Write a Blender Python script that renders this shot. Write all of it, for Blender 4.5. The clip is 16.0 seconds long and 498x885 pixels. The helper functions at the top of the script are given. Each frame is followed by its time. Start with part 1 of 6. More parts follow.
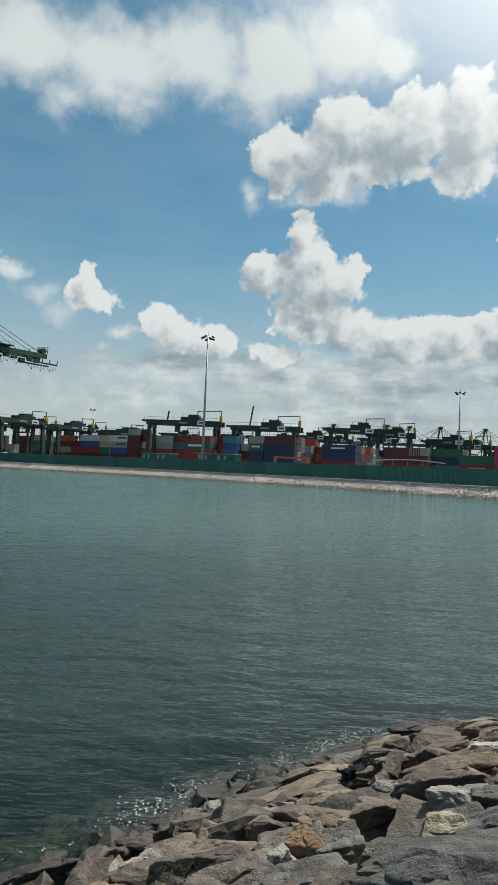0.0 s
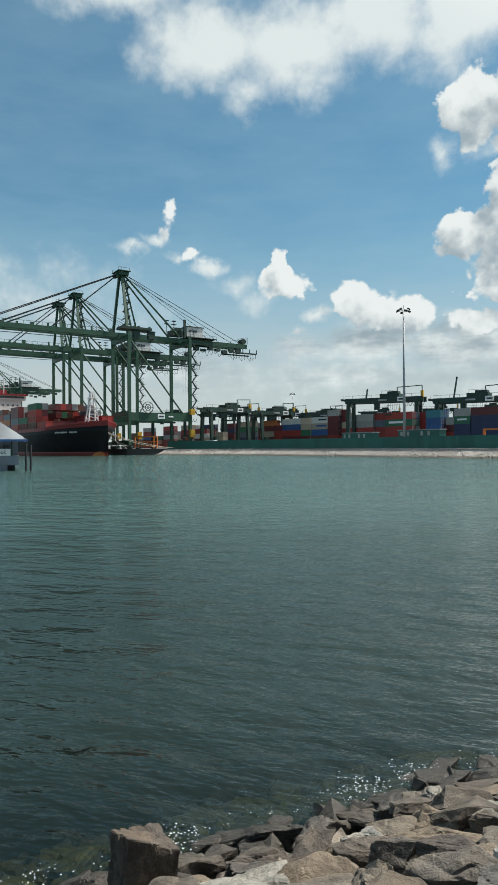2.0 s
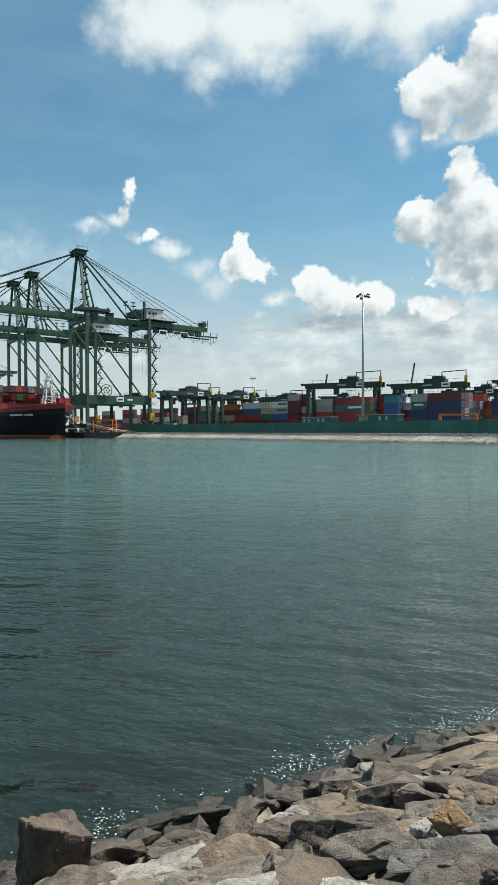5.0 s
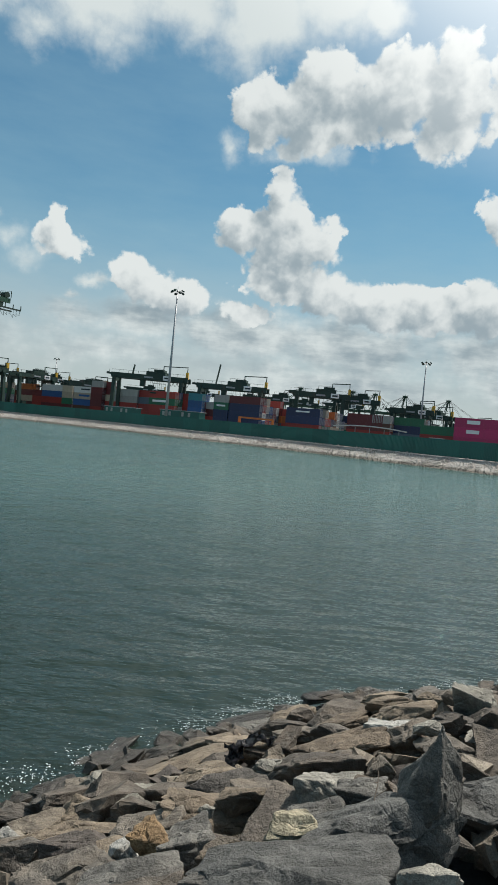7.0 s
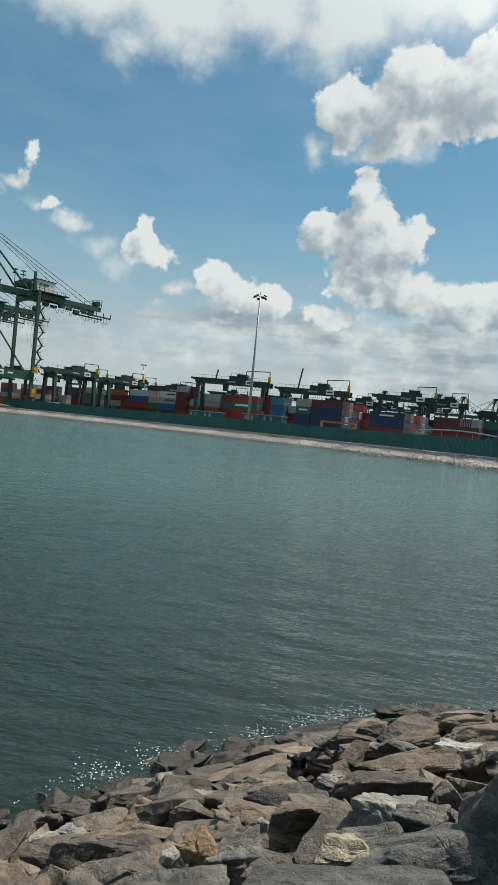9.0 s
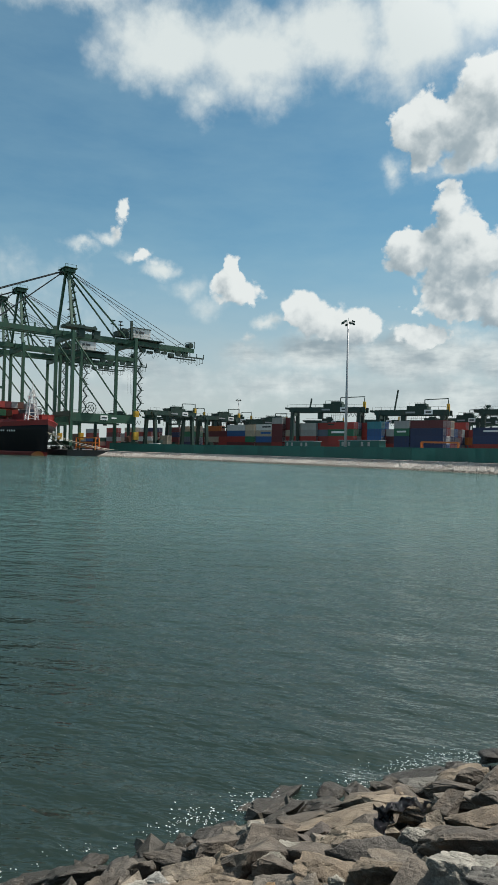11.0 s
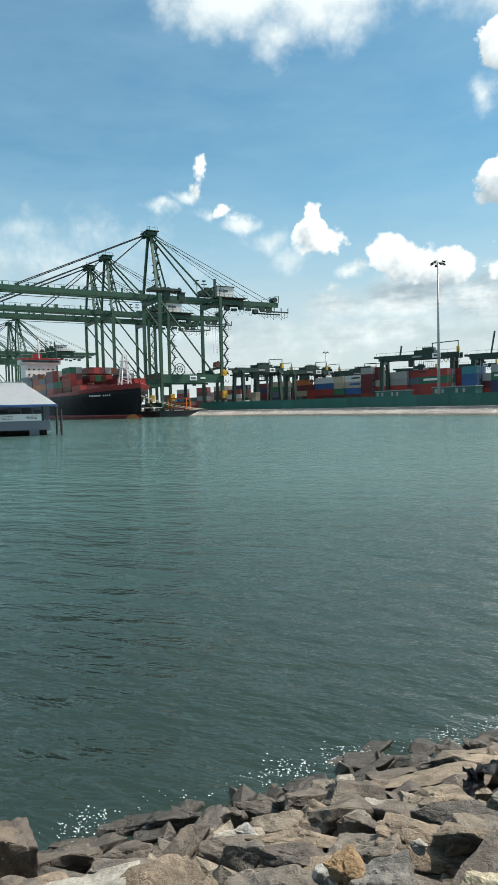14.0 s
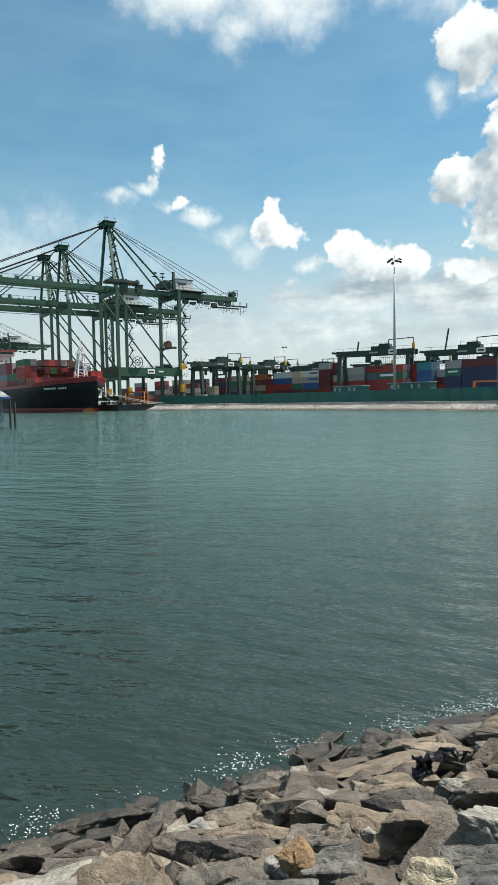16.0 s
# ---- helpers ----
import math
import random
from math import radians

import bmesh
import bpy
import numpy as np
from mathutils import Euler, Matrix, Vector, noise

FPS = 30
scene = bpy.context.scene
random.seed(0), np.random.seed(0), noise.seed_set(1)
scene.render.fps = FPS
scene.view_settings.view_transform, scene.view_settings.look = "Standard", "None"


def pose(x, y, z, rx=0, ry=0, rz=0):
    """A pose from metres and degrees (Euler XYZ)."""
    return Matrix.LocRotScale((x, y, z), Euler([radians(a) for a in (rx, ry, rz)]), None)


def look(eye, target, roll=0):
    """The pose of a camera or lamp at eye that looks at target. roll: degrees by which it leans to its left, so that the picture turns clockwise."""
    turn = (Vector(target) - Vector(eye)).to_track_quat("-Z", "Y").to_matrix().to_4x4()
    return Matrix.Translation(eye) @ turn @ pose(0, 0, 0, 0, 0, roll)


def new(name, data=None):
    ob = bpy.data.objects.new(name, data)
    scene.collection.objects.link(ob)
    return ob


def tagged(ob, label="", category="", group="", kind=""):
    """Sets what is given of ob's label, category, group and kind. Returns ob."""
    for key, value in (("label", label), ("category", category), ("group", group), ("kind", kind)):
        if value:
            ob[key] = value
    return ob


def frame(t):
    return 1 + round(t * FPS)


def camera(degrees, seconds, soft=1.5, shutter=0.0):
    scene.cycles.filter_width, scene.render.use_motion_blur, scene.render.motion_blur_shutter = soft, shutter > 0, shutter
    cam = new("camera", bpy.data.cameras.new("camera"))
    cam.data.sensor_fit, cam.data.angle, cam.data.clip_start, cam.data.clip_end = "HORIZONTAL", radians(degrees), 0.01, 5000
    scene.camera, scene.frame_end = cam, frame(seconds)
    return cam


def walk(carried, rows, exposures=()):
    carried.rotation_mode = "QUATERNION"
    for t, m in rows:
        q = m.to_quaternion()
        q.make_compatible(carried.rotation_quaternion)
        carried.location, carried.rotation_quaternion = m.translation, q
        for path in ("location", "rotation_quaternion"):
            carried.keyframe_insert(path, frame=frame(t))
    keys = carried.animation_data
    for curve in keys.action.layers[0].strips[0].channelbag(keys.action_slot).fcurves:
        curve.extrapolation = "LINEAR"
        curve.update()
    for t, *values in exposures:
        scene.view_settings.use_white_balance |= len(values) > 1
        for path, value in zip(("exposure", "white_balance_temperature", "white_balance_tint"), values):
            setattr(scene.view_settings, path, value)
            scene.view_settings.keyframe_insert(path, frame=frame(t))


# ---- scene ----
import collections

cam = camera(43.3, 16.0, soft=1.0)
walk(cam, [
    (0.0, look((0.004, -0.008, 3.165), (-0.102, 99.895, 7.576), 2.61)),
    (0.5, look((0.031, 0.013, 3.173), (0.996, 99.928, 7.181), 1.05)),
    (1.0, look((0.041, -0.023, 3.197), (-6.684, 99.660, 7.432), 0.91)),
    (1.5, look((0.039, 0.017, 3.175), (-20.593, 97.845, 5.214), -0.19)),
    (2.0, look((0.029, -0.015, 3.200), (-31.188, 94.986, 3.786), -0.43)),
    (2.5, look((0.054, 0.118, 3.115), (-48.489, 87.360, -2.579), -1.83)),
    (3.0, look((0.090, 0.182, 3.064), (-50.134, 86.627, 0.888), -0.77)),
    (3.2, look((0.104, 0.224, 3.042), (-45.586, 89.174, 2.576), -1.38)),
    (5.3, look((0.237, 0.249, 3.125), (-20.413, 98.044, 0.028), -0.59)),
    (5.5, look((0.272, 0.247, 3.143), (-15.914, 98.828, -1.320), -1.22)),
    (6.0, look((0.361, 0.296, 3.127), (-3.161, 100.228, 2.048), -0.65)),
    (6.5, look((0.401, 0.321, 3.171), (0.901, 100.318, 2.685), 1.76)),
    (7.0, look((0.484, 0.401, 3.175), (6.297, 100.219, 1.558), 5.57)),
    (7.5, look((0.489, 0.448, 3.159), (5.840, 100.296, 1.912), 6.84)),
    (8.0, look((0.526, 0.463, 3.174), (2.473, 100.286, -2.457), 2.85)),
    (8.2, look((0.515, 0.461, 3.167), (-0.462, 100.338, -1.695), 3.50)),
    (10.3, look((0.854, 0.516, 3.251), (-17.705, 98.690, 7.426), 1.27)),
    (10.5, look((0.861, 0.504, 3.260), (-18.211, 98.486, 9.238), -1.13)),
    (11.0, look((0.881, 0.447, 3.322), (-22.088, 97.762, 4.828), 1.48)),
    (11.5, look((0.911, 0.574, 3.304), (-31.522, 95.167, 2.799), 3.00)),
    (12.0, look((0.945, 0.600, 3.359), (-33.584, 94.071, -5.067), 2.00)),
    (12.5, look((0.958, 0.632, 3.364), (-37.534, 91.950, -10.028), -0.26)),
    (13.0, look((0.967, 0.625, 3.346), (-35.502, 93.418, -4.365), -0.07)),
    (13.5, look((0.969, 0.600, 3.360), (-32.651, 94.548, -3.243), 0.51)),
    (14.0, look((0.985, 0.580, 3.370), (-35.557, 93.489, -2.347), -1.40)),
    (14.5, look((1.003, 0.597, 3.354), (-30.392, 95.489, 0.181), -0.71)),
    (15.0, look((1.002, 0.600, 3.363), (-29.309, 95.741, -2.056), -1.05)),
    (15.5, look((1.010, 0.598, 3.373), (-29.189, 95.693, -3.324), -0.95)),
    (16.0, look((1.010, 0.589, 3.378), (-29.309, 95.641, -3.385), -1.00)),
], exposures=[(0.0, -0.30), (0.5, -0.36), (1.0, -0.36), (1.5, -0.32), (2.0, -0.12), (2.5, 0.08), (3.0, 0.22), (3.2, 0.22), (5.3, -0.03), (6.0, -0.18), (7.0, -0.25), (8.2, -0.25), (10.5, -0.32), (11.0, -0.2), (11.5, -0.1), (12.0, 0.05), (12.5, 0.2), (13.5, 0.24), (14.5, 0.22), (16.0, 0.16)])

# ---- sky, sun and exposure ----
SUN_AZ, SUN_EL = -54.0, 59.0          # degrees, to the right of +y; height
world = bpy.data.worlds.new("sky")
scene.world = world
world.use_nodes = True


class Graph:
    """Small helper that adds nodes to a tree and links them."""

    def __init__(self, tree):
        self.tree = tree

    def add(self, kind, **values):
        node = self.tree.nodes.new(kind)
        for key, value in values.items():
            setattr(node, key, value)
        return node

    def put(self, socket, value):
        if isinstance(value, bpy.types.NodeSocket):
            self.tree.links.new(value, socket)
        else:
            socket.default_value = value

    def math(self, op, a, b=0.0, c=None, clamp=False):
        node = self.add("ShaderNodeMath", operation=op, use_clamp=clamp)
        self.put(node.inputs[0], a)
        self.put(node.inputs[1], b)
        if c is not None:
            self.put(node.inputs[2], c)
        return node.outputs[0]

    def vec(self, op, a, b=(0, 0, 0), scale=None):
        node = self.add("ShaderNodeVectorMath", operation=op)
        self.put(node.inputs[0], a)
        self.put(node.inputs[1], b)
        if scale is not None:
            self.put(node.inputs[3], scale)
        return node.outputs[1] if op in ("LENGTH", "DOT_PRODUCT", "DISTANCE") else node.outputs[0]

    def noise(self, vector, scale, detail=4.0, rough=0.55, distort=0.0):
        node = self.add("ShaderNodeTexNoise")
        if vector is not None:
            self.put(node.inputs["Vector"], vector)
        for key, value in (("Scale", scale), ("Detail", detail), ("Roughness", rough), ("Distortion", distort)):
            self.put(node.inputs[key], value)
        return node

    def ramp(self, value, low, high, out_low=0.0, out_high=1.0, smooth=True):
        node = self.add("ShaderNodeMapRange", interpolation_type="SMOOTHSTEP" if smooth else "LINEAR")
        for k, v in enumerate((value, low, high, out_low, out_high)):
            self.put(node.inputs[k], v)
        return node.outputs[0]

    def mix(self, fac, a, b, blend="MIX"):
        node = self.add("ShaderNodeMix", data_type="RGBA", blend_type=blend)
        self.put(node.inputs[0], fac)
        self.put(node.inputs[6], a)
        self.put(node.inputs[7], b)
        return node.outputs[2]


# The clouds of the day: azimuth (to the left of +y) and height of each billow, its half width and half height, all in degrees
CLOUDS = {"crisp": collections.OrderedDict(), "soft": collections.OrderedDict()}


def cloud_field(name):
    """A node group: from (azimuth, height, 0) in degrees to how deep inside a cloud that direction is."""
    tree = bpy.data.node_groups.new("cloud_field_" + name, "ShaderNodeTree")
    tree.interface.new_socket("Place", in_out="INPUT", socket_type="NodeSocketVector")
    tree.interface.new_socket("Depth", in_out="OUTPUT", socket_type="NodeSocketFloat")
    g = Graph(tree)
    place = g.add("NodeGroupInput").outputs[0]
    depth = None
    for (az, el), (rx, ry, top) in CLOUDS[name].items():
        away = g.vec("MULTIPLY", g.vec("SUBTRACT", place, (az, el, 0)), (1 / rx, 1 / ry, 0))
        inside = g.math("MULTIPLY_ADD", g.vec("LENGTH", away), -top, top)
        depth = inside if depth is None else g.math("SMOOTH_MAX", depth, inside, 0.14)
    out = g.add("NodeGroupOutput")
    tree.links.new(depth, out.inputs[0])
    return tree


def cumulus(az, el, rx, ry, top=1.0, kind="crisp"):
    CLOUDS[kind][(az, el)] = (rx, ry, top)


def stratus(az, el, rx, ry, top=1.0):
    cumulus(az, el, rx, ry, top, "soft")


# high bank, soft below
stratus(22, 32.6, 8.0, 4.0)
stratus(14, 32.2, 8, 4.4)
stratus(6.5, 34, 7.5, 4.2)
stratus(-1, 33.4, 6.5, 5.0)
stratus(-7.5, 35.0, 7, 4.4)
stratus(30, 36.0, 8, 2.6, 0.8)
stratus(8, 42, 26, 4.5)
stratus(-12, 34, 3.0, 2.2)
stratus(18, 29.5, 4.5, 2.0, 0.6)
# second bank
cumulus(-1.6, 27.0, 2.8, 2.6)
cumulus(-5.6, 26.6, 4.0, 3.2)
cumulus(-8, 29.0, 4.0, 2.6)
cumulus(-10.0, 27.2, 3.6, 2.5)
cumulus(-13.6, 28.8, 5.4, 3.6)
cumulus(-18.4, 28.6, 4.2, 4.4)
cumulus(-24.5, 30.0, 4.6, 4.0)
stratus(0.4, 24.2, 1.2, 1.8, 0.5)
stratus(-6, 24.4, 6.0, 1.6, 0.6)
# towering cumulus and its foot
cumulus(-4.2, 20.8, 1.9, 2.4)
cumulus(-1.6, 18.0, 2.9, 2.4)
cumulus(-4.6, 17.8, 4.0, 3.0)
cumulus(-7.0, 16.6, 3.3, 2.9)
cumulus(-5.6, 14.4, 5.0, 2.8)
cumulus(-8.6, 13.0, 3.6, 2.4)
cumulus(-13.2, 12.2, 4.2, 2.3)
cumulus(-18.0, 12.0, 4.4, 2.5)
cumulus(-22.8, 12.2, 4.2, 2.6)
cumulus(-36, 12, 9, 6.0)
cumulus(-23.0, 19.8, 1.9, 2.1)
# small fair-weather clouds
cumulus(14.7, 14.5, 2.5, 1.5, 0.75)
cumulus(15.3, 16.0, 1.1, 1.5, 0.7)
stratus(11.9, 12.0, 1.8, 1.0, 0.8)
stratus(13.4, 10.7, 1.2, 0.7, 0.7)
cumulus(7.3, 12.8, 3.6, 1.9, 0.85)
cumulus(4.2, 11.6, 3.0, 1.9)
cumulus(-1.6, 10.9, 2.2, 1.2, 0.9)
cumulus(24.9, 20.0, 0.9, 1.5, 0.5)
cumulus(25.6, 18.8, 1.6, 1.0, 0.5)
stratus(26.6, 18.3, 2.0, 0.9, 0.7)
stratus(28.6, 17.4, 2.0, 0.7, 0.55)
cumulus(23.4, 16.9, 1.8, 0.8, 0.45)
stratus(24.6, 16.9, 1.9, 0.8, 0.6)
stratus(21.4, 15.8, 2.0, 1.0, 0.7)
stratus(19.4, 14.2, 1.9, 1.3, 0.5)
stratus(17.8, 12.8, 2.2, 1.5, 0.4)
# the grey sheet low over the yard
stratus(-2, 9.0, 9.0, 3.0, 1.0)
stratus(-12, 8.4, 10.0, 3.2, 1.0)
stratus(-24, 8.4, 10.0, 3.6, 1.0)
stratus(7, 9.6, 6.0, 2.4, 0.9)
stratus(13, 9.0, 5.0, 1.8, 0.6)
stratus(-10, 5.0, 16, 2.6, 0.8)
stratus(-27, 5.4, 10, 3.0, 0.8)
stratus(10, 6.2, 13, 2.4, 0.55)
stratus(23, 6.8, 9, 2.6, 0.45)
# off to the left
cumulus(51, 11.2, 5, 2.8)
cumulus(46.2, 10.0, 3.0, 1.5)
cumulus(59, 12, 6, 4)
stratus(40, 15.0, 12.0, 1.7, 0.24)
stratus(38, 12.0, 14.0, 4.0, 0.36)


def build_sky():
    g = Graph(world.node_tree)
    world.node_tree.nodes.clear()
    way = g.vec("NORMALIZE", g.add("ShaderNodeTexCoord").outputs["Generated"])
    split = g.add("ShaderNodeSeparateXYZ")
    g.put(split.inputs[0], way)
    deg = 180 / math.pi
    az = g.math("MULTIPLY", g.math("ARCTAN2", g.math("MULTIPLY", split.outputs[0], -1.0), split.outputs[1]), deg)
    el = g.math("MULTIPLY", g.math("ARCSINE", split.outputs[2]), deg)
    join = g.add("ShaderNodeCombineXYZ")
    g.put(join.inputs[0], az)
    g.put(join.inputs[1], el)
    # ragged, billowing edges
    n1 = g.noise(way, 10.0, 2.0, 0.5)
    n2 = g.noise(way, 30.0, 7.0, 0.62)
    w1 = g.vec("MULTIPLY", g.vec("SUBTRACT", n1.outputs["Color"], (0.5, 0.5, 0.5)), (3.4, 2.6, 0))
    w2 = g.vec("MULTIPLY", g.vec("SUBTRACT", n2.outputs["Color"], (0.5, 0.5, 0.5)), (2.6, 2.1, 0))
    bent = g.vec("ADD", g.vec("ADD", join.outputs[0], w1), w2)
    crisp, soft = cloud_field("crisp"), cloud_field("soft")

    def depth_at(field, p):
        node = g.add("ShaderNodeGroup", node_tree=field)
        g.put(node.inputs[0], p)
        return node.outputs[0]

    def billow(w):
        """Round heads of cloud at two sizes, frayed a little."""
        w = g.vec("ADD", w, g.vec("SCALE", g.vec("SUBTRACT", g.noise(w, 26.0, 5.0, 0.6).outputs["Color"], (0.5, 0.5, 0.5)), scale=0.035))
        total = None
        for scale, amount in ((15.0, 0.62), (37.0, 0.36), (90.0, 0.17)):
            cell = g.add("ShaderNodeTexVoronoi", feature="SMOOTH_F1")
            g.put(cell.inputs["Vector"], w)
            cell.inputs["Scale"].default_value = scale
            cell.inputs["Smoothness"].default_value = 0.25
            head = g.math("MULTIPLY_ADD", cell.outputs["Distance"], -amount, amount * 0.48)
            total = head if total is None else g.math("ADD", total, head)
        return total

    fine = g.noise(way, 46.0, 8.0, 0.62).outputs["Fac"]
    puff = g.noise(way, 22.0, 5.0, 0.6).outputs["Fac"]
    sheet = g.noise(g.vec("MULTIPLY", way, (7.0, 7.0, 26.0)), 1.0, 6.0, 0.6).outputs["Fac"]
    # crisp heaps: white where the sun strikes, grey where more cloud stands towards it
    heads = billow(way)
    shade_way = billow(g.vec("ADD", way, (0.012, 0.0, 0.018)))
    here = g.math("ADD", g.math("ADD", depth_at(crisp, bent), heads), g.math("MULTIPLY_ADD", fine, 0.32, -0.16))
    cover = g.ramp(here, 0.0, g.math("MULTIPLY_ADD", puff, 0.8, -0.17))
    above = depth_at(crisp, g.vec("ADD", bent, (-1.0, 1.7, 0)))
    relief = g.math("MULTIPLY", g.math("SUBTRACT", shade_way, heads), 1.0)
    thick = g.ramp(g.math("ADD", g.math("ADD", g.math("MULTIPLY", above, 0.80), relief), g.math("MULTIPLY_ADD", puff, 0.34, -0.17)), -0.16, 0.85)
    lit = g.mix(thick, (0.90, 0.95, 0.94, 1), (0.38, 0.47, 0.52, 1))
    # soft sheets and wisps
    there = g.math("ADD", g.math("ADD", depth_at(soft, bent), g.math("MULTIPLY", heads, 0.45)), g.math("MULTIPLY_ADD", puff, 0.55, -0.27))
    wisp = g.ramp(there, -0.05, 0.70, 0.0, 0.95)
    grey = g.ramp(g.math("ADD", g.math("ADD", g.math("MULTIPLY_ADD", sheet, 1.5, -0.26), g.math("MULTIPLY", relief, 0.35)), g.ramp(el, 9.5, 17.0, 0.0, -0.75)), 0.15, 0.85)
    pale = g.mix(grey, (0.84, 0.91, 0.90, 1), (0.33, 0.42, 0.47, 1))
    # the thin veil that whitens the sky towards the horizon
    low = g.ramp(el, 1.0, 24.0, 0.92, 0.20)
    veil = g.math("MINIMUM", g.math("ADD", low, g.math("MULTIPLY_ADD", sheet, 0.30, -0.15), clamp=True), 0.92)
    sky = g.add("ShaderNodeTexSky", sky_type="NISHITA", sun_disc=False, sun_elevation=radians(SUN_EL), sun_rotation=radians(-SUN_AZ), air_density=1.0, dust_density=0.6, ozone_density=1.0)
    blue = g.vec("MULTIPLY", g.vec("SCALE", sky.outputs[0], scale=SKY), (0.52, 1.02, 1.08))
    clear = g.mix(veil, blue, g.mix(g.ramp(el, 4.0, 20.0), (0.60, 0.66, 0.66, 1), (0.44, 0.66, 0.73, 1)))
    colour = g.mix(wisp, clear, pale)
    colour = g.mix(cover, colour, lit)
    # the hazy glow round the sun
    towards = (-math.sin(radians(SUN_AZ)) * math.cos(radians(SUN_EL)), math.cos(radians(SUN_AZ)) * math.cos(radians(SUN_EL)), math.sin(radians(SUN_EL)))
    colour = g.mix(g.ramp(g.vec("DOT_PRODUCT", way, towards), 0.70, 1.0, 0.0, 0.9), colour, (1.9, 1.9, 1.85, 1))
    bg = g.add("ShaderNodeBackground")
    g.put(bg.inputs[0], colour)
    bg.inputs[1].default_value = 1.0
    out = g.add("ShaderNodeOutputWorld")
    world.node_tree.links.new(bg.outputs[0], out.inputs[0])


SKY = 0.10
build_sky()
sun = new("sun", bpy.data.lights.new("sun", "SUN"))
sun.data.energy, sun.data.angle, sun.data.color = 8.0, radians(0.53), (1.0, 0.95, 0.88)
sun.matrix_world = look((0, 0, 0), (math.sin(radians(SUN_AZ)) * math.cos(radians(SUN_EL)), -math.cos(radians(SUN_AZ)) * math.cos(radians(SUN_EL)), -math.sin(radians(SUN_EL))))

# ---- materials ----
def material(name, colour, rough=0.6, metal=0.0, vary=0.25, grain=6.0, bump=0.0, bump_scale=40.0, random_tone=0.0, second=None, stain=0.0, specular=0.5, space="Object", tide=0.0):
    """A worn surface: base colour varied at two scales, optional second tone, streaky stains, bump and a random tone for each object."""
    m = bpy.data.materials.new(name)
    m.use_nodes = True
    g = Graph(m.node_tree)
    bsdf = m.node_tree.nodes["Principled BSDF"]
    where = g.add("ShaderNodeTexCoord").outputs[space]
    big = g.noise(where, grain * 0.17, 4.0, 0.6).outputs["Fac"]
    small = g.noise(where, grain, 6.0, 0.65).outputs["Fac"]
    tone = g.math("ADD", g.math("MULTIPLY_ADD", big, vary * 1.4, 1.0 - vary * 0.7), g.math("MULTIPLY_ADD", small, vary, -vary * 0.5))
    base = (*colour, 1)
    if second:
        base = g.mix(g.ramp(big, 0.42, 0.62), (*colour, 1), (*second, 1))
    if random_tone:
        info = g.add("ShaderNodeObjectInfo").outputs["Random"]
        tone = g.math("MULTIPLY", tone, g.math("MULTIPLY_ADD", info, random_tone, 1.0 - random_tone * 0.5))
    shaded = g.vec("SCALE", base, scale=tone) if second else g.vec("SCALE", g.vec("ADD", colour, (0, 0, 0)), scale=tone)
    if stain:
        streak = g.noise(g.vec("MULTIPLY", where, (3.0, 3.0, 0.35)), grain * 0.6, 4.0, 0.6).outputs["Fac"]
        shaded = g.mix(g.ramp(streak, 0.52, 0.75, 0.0, stain), shaded, (0.09, 0.045, 0.025, 1))
    if tide:
        # brown weed and wet below the tide mark
        split = g.add("ShaderNodeSeparateXYZ")
        g.put(split.inputs[0], where)
        mark = g.math("ADD", split.outputs[2], g.math("MULTIPLY_ADD", big, 0.8, -0.4))
        shaded = g.mix(g.ramp(mark, tide - 0.25, tide + 0.2, 0.85, 0.0), shaded, (0.075, 0.062, 0.045, 1))
    g.put(bsdf.inputs["Base Color"], shaded)
    bsdf.inputs["Metallic"].default_value = metal
    g.put(bsdf.inputs["Roughness"], g.math("MULTIPLY_ADD", small, 0.25, rough - 0.12, clamp=True))
    bsdf.inputs["Specular IOR Level"].default_value = specular
    if bump:
        node = g.add("ShaderNodeBump")
        node.inputs["Strength"].default_value = bump
        node.inputs["Distance"].default_value = 1.0 / bump_scale
        g.put(node.inputs["Height"], g.noise(where, bump_scale, 8.0, 0.65).outputs["Fac"])
        g.put(bsdf.inputs["Normal"], node.outputs[0])
    return m


GREEN = material("crane_green_paint", (0.018, 0.068, 0.038), 0.5, vary=0.5, grain=0.5, stain=0.35)
GREEN_DARK = material("dark_green_steel", (0.008, 0.032, 0.022), 0.55, vary=0.5, grain=0.6, stain=0.3)
WHITE = material("white_paint", (0.58, 0.58, 0.56), 0.5, vary=0.18, grain=0.8, stain=0.25)
SIGN = material("white_sign_board", (0.78, 0.78, 0.76), 0.5, vary=0.1, grain=2.0)
INK = material("dark_lettering", (0.03, 0.035, 0.04), 0.6, vary=0.1)
CABLE = material("steel_rope", (0.03, 0.035, 0.035), 0.5, metal=0.4, vary=0.2)
GALV = material("galvanised_steel", (0.30, 0.31, 0.32), 0.55, metal=0.3, vary=0.2, grain=1.0)
YELLOW = material("safety_yellow_paint", (0.55, 0.32, 0.03), 0.5, vary=0.3, grain=1.0, stain=0.2)
ORANGE = material("orange_paint", (0.55, 0.16, 0.03), 0.5, vary=0.3, grain=1.0, stain=0.2)
GLASS = material("dark_window_glass", (0.02, 0.025, 0.03), 0.08, vary=0.1, specular=0.8)
RUBBER = material("black_rubber", (0.015, 0.015, 0.016), 0.8, vary=0.3)
FENCE = material("green_hoarding_sheet", (0.012, 0.105, 0.085), 0.45, vary=0.3, grain=0.25, random_tone=0.3, stain=0.15)
